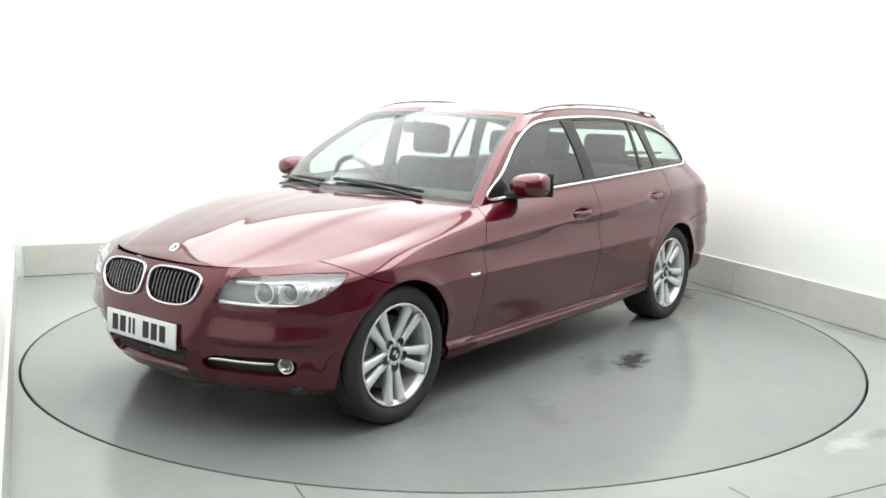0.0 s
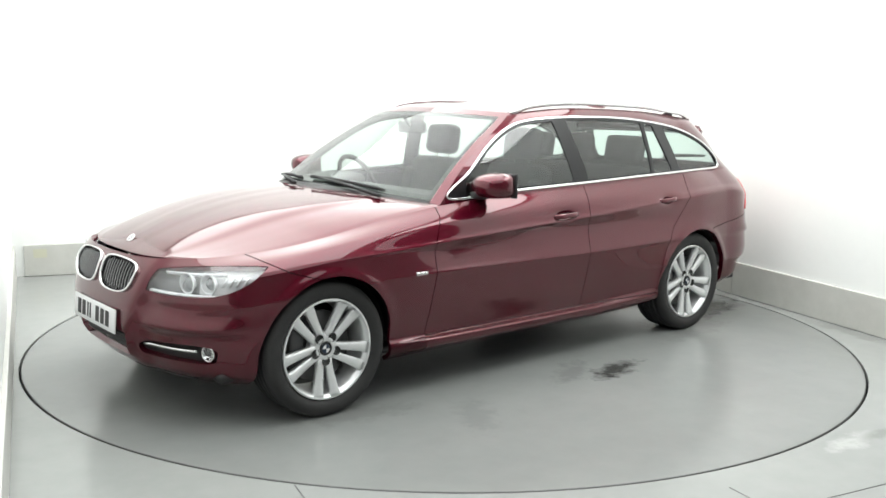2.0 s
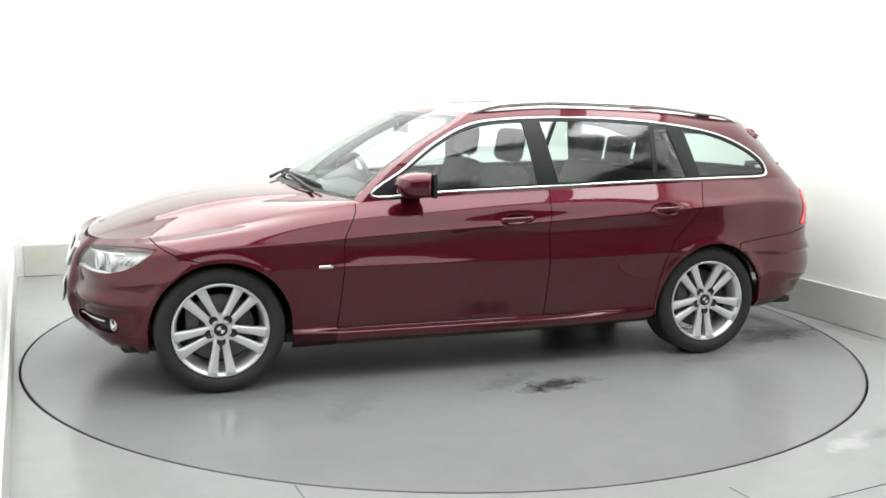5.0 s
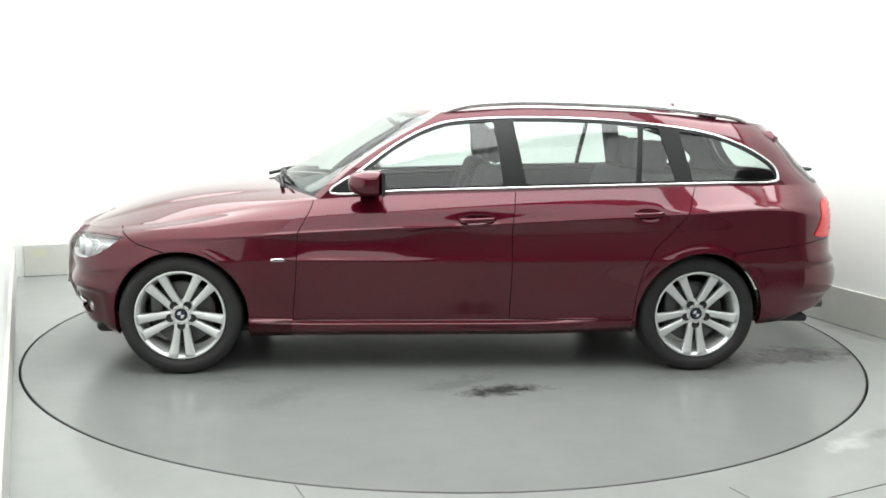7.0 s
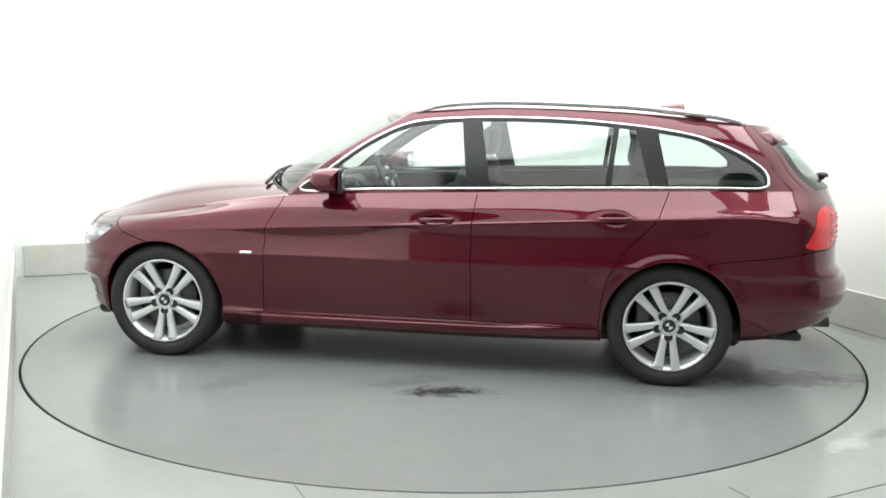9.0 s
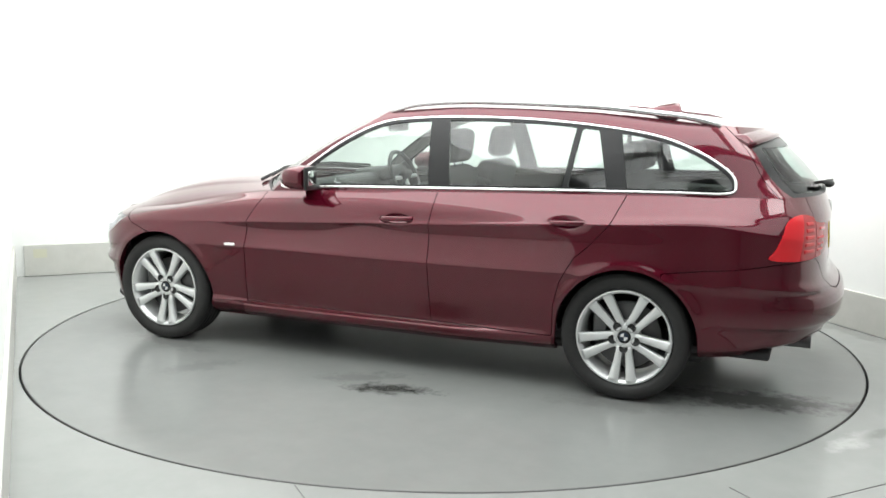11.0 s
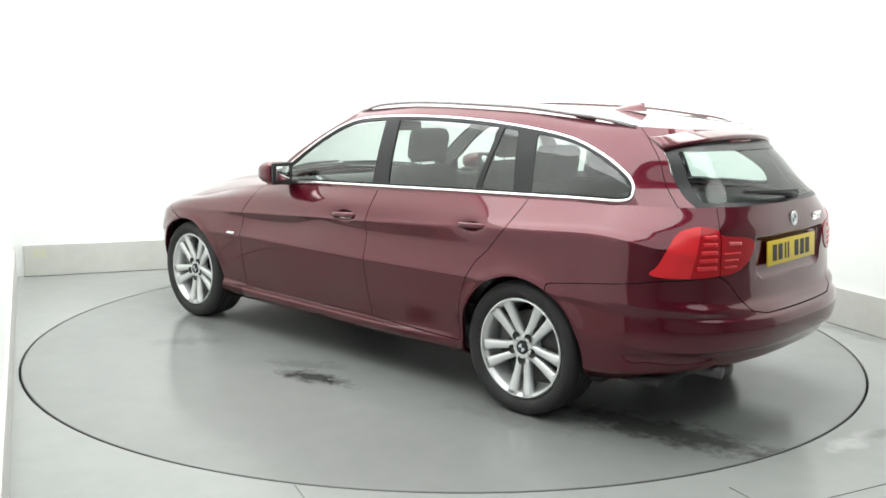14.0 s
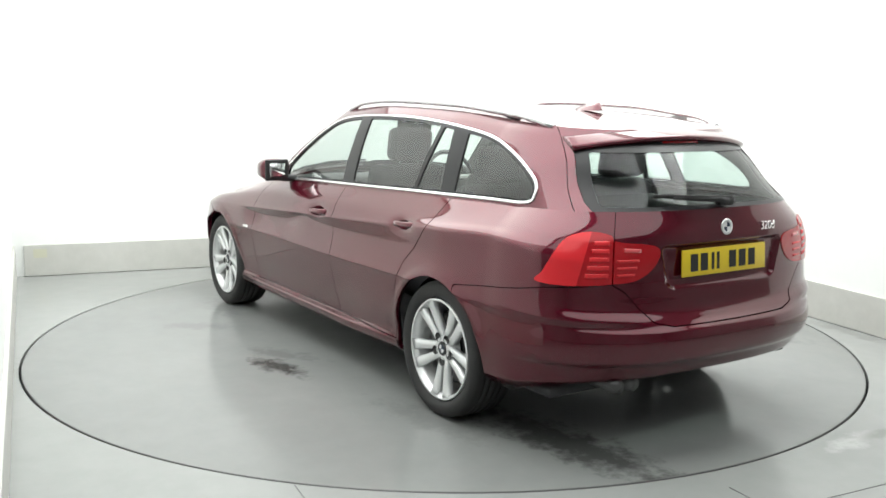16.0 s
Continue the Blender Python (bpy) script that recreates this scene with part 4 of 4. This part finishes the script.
    for nm, poly in cuts:
        poly = np.array(poly)
        w = clip(clip(gs, dl), inside(xz, poly))
        for o in both(nm, offset(w, -0.005), GLASS, car, "tinted side window"):
            o.visible_shadow = False
        blackf = clip(blackf, lambda v: -np.maximum(dl(v), sdf(xz(v), poly)))
    both("window_frame", blackf, TRIMBLACK, car, "black window frame", 0.012)
    p, n = trace(on_glass, DLO, 0.002)
    both("window_trim", sweep(p, n, 0.0135, 0.010, True), CHROME, car, "bright metal window trim")
    # windscreen
    gw = int(GF * 0.955)
    ws = grid(GREEN_P[:gw + 1, 1:45])
    o = part("windscreen", whole(ws), SCREEN, car, "wide clear windscreen")
    o.visible_shadow = False
    both("pillar", grid(GREEN_P[gw:GF + 1]), PAINT, car)
    both("pillar_lining", offset(grid(GREEN_P[gw - 1:GF + 1]), -0.02), GREYTRIM, car)
    part("roof_header", whole(grid(GREEN_P[:gw + 1, 44:])), PAINT, car)
    part("windscreen_border", whole(offset(grid(GREEN_P[:gw + 1, 42:45]), -0.004)), TRIMBLACK, car)
    both("windscreen_border", offset(grid(GREEN_P[gw - 1:gw + 1, 1:45]), -0.004), TRIMBLACK, car)
    part("windscreen_border", whole(offset(grid(GREEN_P[:gw + 1, 1:4]), -0.004)), TRIMBLACK, car)
    part("headlining", whole(offset(ROOF, -0.03)), GREYTRIM, car)
    part("scuttle", whole(offset(grid(np.stack([GREEN_P[:GF + 1, 0] + np.array([0.075, 0, -0.03]), GREEN_P[:GF + 1, 0] + np.array([0.03, 0, -0.022]), GREEN_P[:GF + 1, 0] + np.array([-0.01, 0, 0.004])], 1)), 0)), PLASTIC, car, "black scuttle panel")
    # the dark inner shell behind the shut lines
    shell = clip(offset(clip(SIDE, lambda v: 0.262 - v[:, 2]), -0.028), lambda v: arch(v) + 0.005)
    shell = clip(clip(shell, lambda v: -inside(Lf, HEADLAMP, 0.01, ahead)(v)), lambda v: -inside(YZ, KIDNEY, 0.0, ahead)(v))
    both("inner_panel", shell, PLASTIC, car)
    part("underbody", bevel_box(3.6, 1.44, 0.06, 0.02, 1, at=(0.05, 0, 0.225)), PLASTIC, car)
    for x, s in ((1.375, 1), (1.375, -1), (-1.385, 1), (-1.385, -1)):
        lv = revolve([(0.350, 0.81), (0.356, 0.78), (0.356, 0.54), (0.05, 0.53)], 30, "y", (x, 0, 0.312), -0.02, math.pi + 0.12)
        lv = (lv[0], [q for q in lv[1] if max(q) - min(q) < 20])
        part("arch_liner", lv if s > 0 else mirrored(lv), PLASTIC, car, "black wheel arch liner")
    # wheels
    for x in (1.38, -1.38):
        for s in (1, -1):
            build_wheel(car, x, s)
    build_cabin(car)

    # front lamps
    lens = clip(side, inside(Lf, HEADLAMP, -0.003, ahead))
    bowl = offset(clip(side, inside(Lf, HEADLAMP, 0.004, ahead)), -0.036)
    for s in (1, -1):
        mk = (lambda p: p) if s > 0 else mirrored
        lamp = part("headlamp", mk((list(lens[0]), lens[1])), LENS, car, "clear headlamp with twin round reflectors")
        lamp.visible_shadow = False
        part("lamp_bowl", mk(clip(bowl, lambda v: 0.85 - Lf(v)[:, 0])), LAMPBOWL, lamp)
        part("smoked_bowl", mk(clip(bowl, lambda v: Lf(v)[:, 0] - 0.85)), DARKBOWL, lamp)
        got = [on_front((L, 0.600)) for L in np.linspace(0.50, 0.98, 14)]
        part("lamp_sill", mk(sweep([p - n * 0.016 for p, n in got], [n for p, n in got], 0.012, 0.02)), SILVERBOWL, lamp)
        got = [on_front((L, 0.690 + 0.022 * (L - 0.6))) for L in np.linspace(0.60, 1.02, 14)]
        part("lamp_brow", mk(sweep([p - n * 0.014 for p, n in got], [n for p, n in got], 0.007, 0.016)), SILVERBOWL, lamp)
        for L, r in ((0.765, 0.048), (0.915, 0.047)):
            p, n = on_front((L, 0.658))
            d = Vector((1.0, 0.25, 0.0)).normalized()
            m = Matrix.Translation(Vector(p) - Vector(n) * 0.022) @ d.to_track_quat("Z", "Y").to_matrix().to_4x4()
            rv, rf = revolve([(r, 0.006), (r * 0.92, 0.010), (r * 0.86, 0.0), (r * 0.7, -0.018), (r * 0.35, -0.03)], 28, "z")
            part("reflector_ring", mk(([tuple(m @ Vector(q)) for q in rv], rf)), SILVERBOWL, lamp)
            rv, rf = revolve([(r * 0.62, -0.02), (r * 0.55, -0.004), (r * 0.3, 0.006), (0.0005, 0.009)], 24, "z")
            part("projector_lens", mk(([tuple(m @ Vector(q)) for q in rv], rf)), PROJECTOR, lamp)
        for i in range(4):
            p, n = on_front((1.02 + 0.045 * i, 0.700))
            q, n2 = on_front((1.00 + 0.045 * i, 0.645))
            part("indicator_rib", mk(tube([p - n * 0.03, q - n2 * 0.03], 0.006, 6)), SATIN, lamp)
    # kidney grilles
    fsel = FRONT_SEL[FRONT_SEL[:, 1] < 0.55]
    on_nose = lambda q: surf(fsel, fsel[:, [1, 2]], q)
    kp, kn = trace(on_nose, KIDNEY, 0.003)
    back = clip(side, inside(YZ, KIDNEY, 0.004, ahead))
    for s in (1, -1):
        mk = (lambda p: p) if s > 0 else mirrored
        g = part("kidney_grille", mk(sweep(kp, kn, 0.0095, 0.022, True)), CHROME, car, "bright-rimmed kidney grille with dark slats")
        part("grille_back", mk(offset(back, -0.045)), INK, g)
        for i in range(12):
            y = 0.046 + 0.0255 * i
            zz = np.linspace(0.566, 0.722, 25)
            zz = [z for z in zz if sdf([(y, z)], KIDNEY)[0] < -0.004]
            if len(zz) > 2:
                got = [on_nose((y, z)) for z in zz[::3] + [zz[-1]]]
                part("slat", mk(sweep([p - n * 0.012 for p, n in got], [n for p, n in got], 0.006, 0.022)), DARKCHROME, g)
    # lower intake, side slots and fog lamps
    ib = offset(clip(side, inside(YZ, INTAKE, 0.004, ahead)), -0.05)
    intake = part("lower_intake", whole(ib), INK, fb, "black lower air intake")
    for z in (0.305, 0.335, 0.365):
        got = [on_nose((y, z)) for y in np.linspace(0.002, 0.29, 9)]
        part("intake_slat", whole(sweep([p - n * 0.03 for p, n in got], [n for p, n in got], 0.008, 0.02)), PLASTIC, intake)
    sb = offset(clip(side, inside(Lf, SLOT, 0.004, ahead)), -0.035)
    for s in (1, -1):
        mk = (lambda p: p) if s > 0 else mirrored
        slot = part("side_slot", mk((list(sb[0]), sb[1])), PLASTIC, fb, "black bumper slot with bright bar")
        got = [on_front((L, 0.343 + 0.006 * (L - 0.4))) for L in np.linspace(0.42, 0.82, 12)]
        part("bright_bar", mk(sweep([p - n * 0.008 for p, n in got], [n for p, n in got], 0.014, 0.014)), CHROME, slot)
        p, n = on_front((0.885, 0.334))
        m = Matrix.Translation(Vector(p) - Vector(n) * 0.012) @ Vector((0.93, 0.36, 0)).normalized().to_track_quat("Z", "Y").to_matrix().to_4x4()
        rv, rf = revolve([(0.036, -0.02), (0.037, -0.004), (0.033, 0.001), (0.029, -0.005), (0.016, -0.020), (0.0005, -0.023)], 28, "z")
        fog = part("fog_lamp", mk(([tuple(m @ Vector(q)) for q in rv], rf)), CHROME, slot, "round clear fog lamp")
        rv, rf = revolve([(0.032, -0.001), (0.022, 0.004), (0.0005, 0.006)], 28, "z")
        part("fog_lens", mk(([tuple(m @ Vector(q)) for q in rv], rf)), LENS, slot)
    low = clip(side, all_of(lambda v: v[:, 2] - 0.207, lambda v: 1.88 - v[:, 0]))
    part("bumper_lip", whole(panel(offset(low, 0.003), 0.01)), PLASTIC, fb, "black lower bumper lip")
    plate(fb, 2.128, 0.434, 1, WHITEPLATE, "white front number plate with dark bars")
    p, n = np.array(BON_P[5, 0]), np.array((0.75, 0, 0.66))
    roundel(bon, p + n * 0.002, n, 0.026)

    # tail lamps
    tl = clip(side, in_tail)
    for s in (1, -1):
        mk = (lambda p: p) if s > 0 else mirrored
        outer = clip(tl, lambda v: -(v[:, 1] + v[:, 0] + 2.3) + 0.680)
        inner = clip(tl, lambda v: (v[:, 1] + v[:, 0] + 2.3) - 0.672)
        lamp = part("tail_lamp", mk(panel(offset(outer, 0.004), 0.02)), REDLENS, car, "red tail lamp wrapped round the corner")
        part("gate_lamp", mk(panel(offset(inner, 0.004), 0.02)), REDLENS, lamp)
        glow = clip(outer, lambda v: -(v[:, 1] + v[:, 0] + 2.3) + 0.865 - 0.35 * (v[:, 2] - 0.75))
        part("indicator_lens", mk(panel(offset(glow, 0.0055), 0.004)), REDBRIGHT, lamp)
        for z in (0.772, 0.804, 0.836, 0.868, 0.898):
            got = [on_rear((M, z)) for M in np.linspace(0.70, 0.835 - (z - 0.75) * 0.35, 8)]
            part("light_bar", mk(sweep([p + n * 0.005 for p, n in got], [n for p, n in got], 0.017, 0.003)), REDBRIGHT, lamp)
        for z in (0.772, 0.800, 0.828):
            got = [on_rear((M, z)) for M in np.linspace(0.535 + (0.83 - z) * 0.4, 0.655, 8)]
            part("light_bar", mk(sweep([p + n * 0.005 for p, n in got], [n for p, n in got], 0.010, 0.005)), REDBRIGHT, lamp)
        got = [on_rear((M, 0.872 - 0.04 * (0.66 - M))) for M in np.linspace(0.53, 0.62, 8)]
        part("reversing_lens", mk(sweep([p + n * 0.005 for p, n in got], [n for p, n in got], 0.015, 0.005)), PINKLENS, lamp)
    for y in (0.455, 0.535):
        part("exhaust_pipe", tube([(-1.90, y, 0.310), (-2.225, y, 0.312)], 0.028, 18), STEEL, car, "round steel exhaust tailpipe")
    plate(tailgate, -2.268, 0.800, -1, YELLOW, "yellow rear number plate with dark bars")
    p, n = on_rear((0.03, 0.938))
    roundel(tailgate, (p[0] - 0.002, 0, 0.938), (-1, 0, 0.1), 0.034)
    # model lettering
    tx = bpy.data.curves.new("lettering", "FONT")
    tx.body, tx.size, tx.extrude, tx.align_x = "320d", 0.052, 0.002, "CENTER"
    tmp = bpy.data.objects.new("lettering", tx)
    scene.collection.objects.link(tmp)
    me = bpy.data.meshes.new_from_object(tmp.evaluated_get(bpy.context.evaluated_depsgraph_get()))
    scene.collection.objects.unlink(tmp)
    me.materials.clear()
    me.materials.append(CHROME)
    let = new("lettering", me)
    let.parent = tailgate
    p, n = on_rear((0.31, 0.93))
    let.matrix_local = Matrix.Translation((p[0] + n[0] * 0.005, -p[1] - n[1] * 0.005, 0.912)) @ Matrix.Rotation(math.atan2(-n[1], n[0]) + radians(90), 4, "Z") @ Matrix.Rotation(radians(90), 4, "X")
    tagged(let, "bright metal model lettering")
    # rear wiper
    wip = part("rear_wiper", tube([(-2.262, 0.0, 1.045), (-2.258, 0.05, 1.055), (-2.225, 0.28, 1.066)], [0.018, 0.012, 0.006], 8), PLASTIC, tailgate, "black rear wiper")
    part("wiper_blade", sweep([(-2.262, -0.02, 1.062), (-2.235, 0.20, 1.07), (-2.19, 0.36, 1.074)], [(-0.9, 0.1, 0.4)] * 3, 0.012, 0.02), RUBBER, wip)
    part("wiper_boss", bevel_box(0.04, 0.09, 0.04, 0.014, 3, at=(-2.25, 0.0, 1.046)), PLASTIC, wip)
    # roof spoiler
    vs, fs = [], []
    ys = np.linspace(-0.53, 0.53, 41)
    for y in ys:
        k = abs(y) / 0.53
        dz = -0.040 * k ** 2.2
        xr = -2.005 + 0.10 * k ** 2.6
        x0 = -1.84 + 0.06 * k ** 3
        vs += [(x0, y, 1.340 + dz), (x0 - 0.08, y, 1.336 + dz), (xr + 0.02, y, 1.309 + dz), (xr, y, 1.301 + dz), (xr + 0.006, y, 1.284 + dz), (xr + 0.05, y, 1.276 + dz), (x0 - 0.10, y, 1.280 + dz), (x0, y, 1.300 + dz)]
    for i in range(len(ys) - 1):
        for q in range(8):
            fs.append((i * 8 + q, (i + 1) * 8 + q, (i + 1) * 8 + (q + 1) % 8, i * 8 + (q + 1) % 8))
    fs += [tuple(range(8)), tuple(reversed([(len(ys) - 1) * 8 + q for q in range(8)]))]
    sp = part("roof_spoiler", (vs, fs), PAINT, tailgate)
    # underside plate, black to put in the shade beneath the spoiler
    under = [(xr, y) for xr, y in ((-1.992 + 0.10 * (abs(q) / 0.52) ** 2.6, q) for q in np.linspace(-0.52, 0.52, 31))]
    uv, uf = [], []
    for x, y in under:
        dz = -0.040 * (abs(y) / 0.53) ** 2.2
        uv += [(x, y, 1.2785 + dz), (x + 0.06, y, 1.262 + dz), (x + 0.12, y, 1.268 + dz), (x + 0.10, y, 1.284 + dz)]
    for i in range(len(under) - 1):
        for q in range(4):
            uf.append((i * 4 + q, (i + 1) * 4 + q, (i + 1) * 4 + (q + 1) % 4, i * 4 + (q + 1) % 4))
    uf += [(0, 1, 2, 3), tuple(len(uv) - 1 - q for q in range(4))]
    part("spoiler_under_shade", (uv, uf), PLASTIC, sp, "underside of the roof spoiler, its shade put in black")
    part("brake_light", bevel_box(0.012, 0.22, 0.010, 0.003, 2, at=(-1.985, 0, 1.2775)), REDLENS, sp)
    # roof rails
    tp = np.array([q for q in GH_ROWS[-1][GF:] if q[0] > -1.80])
    for s in (1, -1):
        mk = (lambda p: p) if s > 0 else mirrored
        path, nr = [], []
        for x in np.linspace(0.0, -1.74, 44):
            y, z = np.interp(x, tp[::-1, 0], tp[::-1, 1]), np.interp(x, tp[::-1, 0], tp[::-1, 2])
            e = min((0.0 - x) / 0.20, (x + 1.74) / 0.22, 1)
            path.append((x, y - 0.006, z - 0.002 + 0.034 * math.sin(math.pi / 2 * max(e, 0)) ** 0.8))
            nr.append((0, 0.25, 1))
        rail = part("roof_rail", mk(sweep(path, nr, 0.034, 0.022)), RAIL, car, "satin aluminium roof rail")
    # antenna fin
    vs, fs = [], []
    for x, zt, w in ((-1.29, 0.0, 0.004), (-1.33, 0.014, 0.018), (-1.38, 0.024, 0.026), (-1.44, 0.034, 0.028), (-1.465, 0.033, 0.026), (-1.478, 0.0, 0.022)):
        z0 = 1.404
        vs += [(x, -w, z0), (x, -w * 0.5, z0 + zt * 0.7), (x, 0, z0 + 0.01 + zt), (x, w * 0.5, z0 + zt * 0.7), (x, w, z0)]
    for i in range(5):
        for q in range(4):
            fs.append((i * 5 + q, i * 5 + q + 1, (i + 1) * 5 + q + 1, (i + 1) * 5 + q))
    part("antenna_fin", (vs, fs), PAINT, car)
    # door mirrors, handles, side repeaters
    for s in (1, -1):
        mk = (lambda p: p) if s > 0 else mirrored
        def bx(b):
            out = ([tuple(v.co) for v in b.verts], [tuple(v.index for v in f.verts) for f in b.faces])
            b.free()
            return out
        vs, fs = [], []
        secs = ((0.812, 0.70, 0.50), (0.828, 0.92, 0.80), (0.865, 1.0, 1.0), (0.91, 0.98, 1.0), (0.952, 0.88, 0.92), (0.978, 0.60, 0.66), (0.986, 0.25, 0.30))
        N = 20
        for y, kx, kz in secs:
            for i in range(N):
                a = 2 * math.pi * i / N
                c, e = math.cos(a), math.sin(a)
                px = 0.125 * kx * math.copysign(abs(c) ** 0.9, c)
                px = min(px, 0.125 * kx) if px > 0 else max(px, -0.050 * kx)
                vs.append((0.388 + px - 0.03 * (y - 0.82), y, 1.018 + 0.010 * (y - 0.82) + 0.066 * kz * math.copysign(abs(e) ** 0.7, e)))
        for i in range(len(secs) - 1):
            for q in range(N):
                fs.append((i * N + q, (i + 1) * N + q, (i + 1) * N + (q + 1) % N, i * N + (q + 1) % N))
        fs += [tuple(range(N)), tuple(reversed([(len(secs) - 1) * N + q for q in range(N)]))]
        d = doors[0][0 if s > 0 else 1]
        mir = part("door_mirror", mk((vs, fs)), PAINT, d, "body-coloured door mirror")
        part("mirror_glass", mk(bx(bevel_box(0.004, 0.104, 0.078, 0.0018, 1, at=(0.326, 0.900, 1.018), m=Matrix.Rotation(radians(9), 4, 'Z')))), CHROME, mir)
        part("mirror_surround", mk(bx(bevel_box(0.018, 0.158, 0.126, 0.008, 3, at=(0.337, 0.900, 1.018), m=Matrix.Rotation(radians(9), 4, 'Z')))), PLASTIC, mir)
        part("mirror_foot", mk(bx(bevel_box(0.10, 0.10, 0.035, 0.012, 2, at=(0.40, 0.805, 0.963)))), PLASTIC, mir)
        for (hx, hz), dd in (((-0.165, 0.822), d), ((-1.085, 0.856), doors[1][0 if s > 0 else 1])):
            path, nr = [], []
            for k in np.linspace(-1, 1, 13):
                p, n = on_side((hx + 0.10 * k, hz + 0.006))
                base = 0.868 if hx > -0.5 else 0.862
                path.append((hx + 0.095 * k, base + 0.020 - 0.022 * abs(k) ** 4, hz + 0.004 - 0.004 * k))
                nr.append((0, 1, 0.1))
            part("door_handle", mk(sweep(path, nr, 0.026, 0.016)), PAINT, dd)
        got = [on_side((x, 0.617)) for x in np.linspace(0.835, 0.905, 7)]
        wv = sweep([p + n * 0.002 for p, n in got], [n for p, n in got], 0.017, 0.008)
        part("side_repeater", mk(wv), CHROME, car, "small clear side repeater lamp")
    # windscreen wipers
    def on_cowl(y, up):
        i = min(int(abs(y) / 0.768 * GF), GF - 1)
        j = int(up * 40)
        q = GREEN_P[i, j]
        return np.array((q[0] + 0.02, y, q[2] + 0.007))
    for y0, y1 in ((0.55, -0.02), (-0.05, -0.62)):
        arm = part("wiper_arm", tube([on_cowl(y0, 0) + np.array((0.03, 0, 0.0)), on_cowl((y0 + y1) / 2, 0.06), on_cowl(y1 + 0.08, 0.09)], [0.011, 0.008, 0.005], 8), PLASTIC, car, "black windscreen wiper")
        part("wiper_blade", tube([on_cowl(y0 - 0.03, 0.05), on_cowl((y0 + y1) / 2, 0.08), on_cowl(y1, 0.08)], 0.009, 6), RUBBER, arm)
    return car


car = build_car()
table = build_turntable()


# ---- floor seams round the turntable ----
def floor_seam(a, b):
    a, b = Vector((*a, 0.0008)), Vector((*b, 0.0008))
    d = (b - a)
    m = Matrix.Translation((a + b) / 2) @ d.to_track_quat("X", "Z").to_matrix().to_4x4()
    me = bpy.data.meshes.new("floor_seam")
    bm = bevel_box(d.length, 0.0045, 0.0016, 0)
    bm.to_mesh(me)
    bm.free()
    me.materials.append(STEEL)
    ob = new("floor_seam", me)
    ob.matrix_world = m
    return tagged(ob, "thin dark seam in the painted floor", "floor seam", kind="structure")


floor_seam((-0.555, -2.40), (-0.20, -3.15))
floor_seam((1.10, -2.36), (1.40, -2.95))
floor_seam((1.44, -2.442), (1.80, -2.263))

# thin plate added to stand for a faded yellow stain on the board
sticker = slab("board_patch", 0.10, 0.003, 0.07, U0 + 0.12, V1 - 0.0245, 0.15, PATCH_TONE, "faded pale yellow stain on the skirting board", "sticker")
sticker["kind"] = "thing"


# ---- what moves: the turntable carries the car round ----
TURN = [(0.0, 231.42), (0.5, 229.8), (1.0, 227.1), (1.5, 223.8), (2.0, 220.3), (2.5, 216.7), (3.0, 213.0), (3.5, 209.4), (4.0, 205.8),
        (6.5, 188.0), (7.0, 184.5), (7.5, 181.1), (8.0, 177.7), (8.5, 174.4), (9.0, 171.0), (11.5, 154.5), (12.0, 151.2), (12.5, 147.9),
        (13.0, 144.4), (13.5, 140.8), (14.0, 137.2), (14.5, 133.8), (15.0, 130.4), (15.5, 127.0), (16.0, 123.6)]
CAR_AT = (0.070, 0.045)


def motions():
    walk(table, [(t, pose(0, 0, 0, 0, 0, a)) for t, a in TURN])
    walk(car, [(t, pose(0, 0, 0, 0, 0, a) @ pose(CAR_AT[0], CAR_AT[1], 0)) for t, a in TURN])


motions()
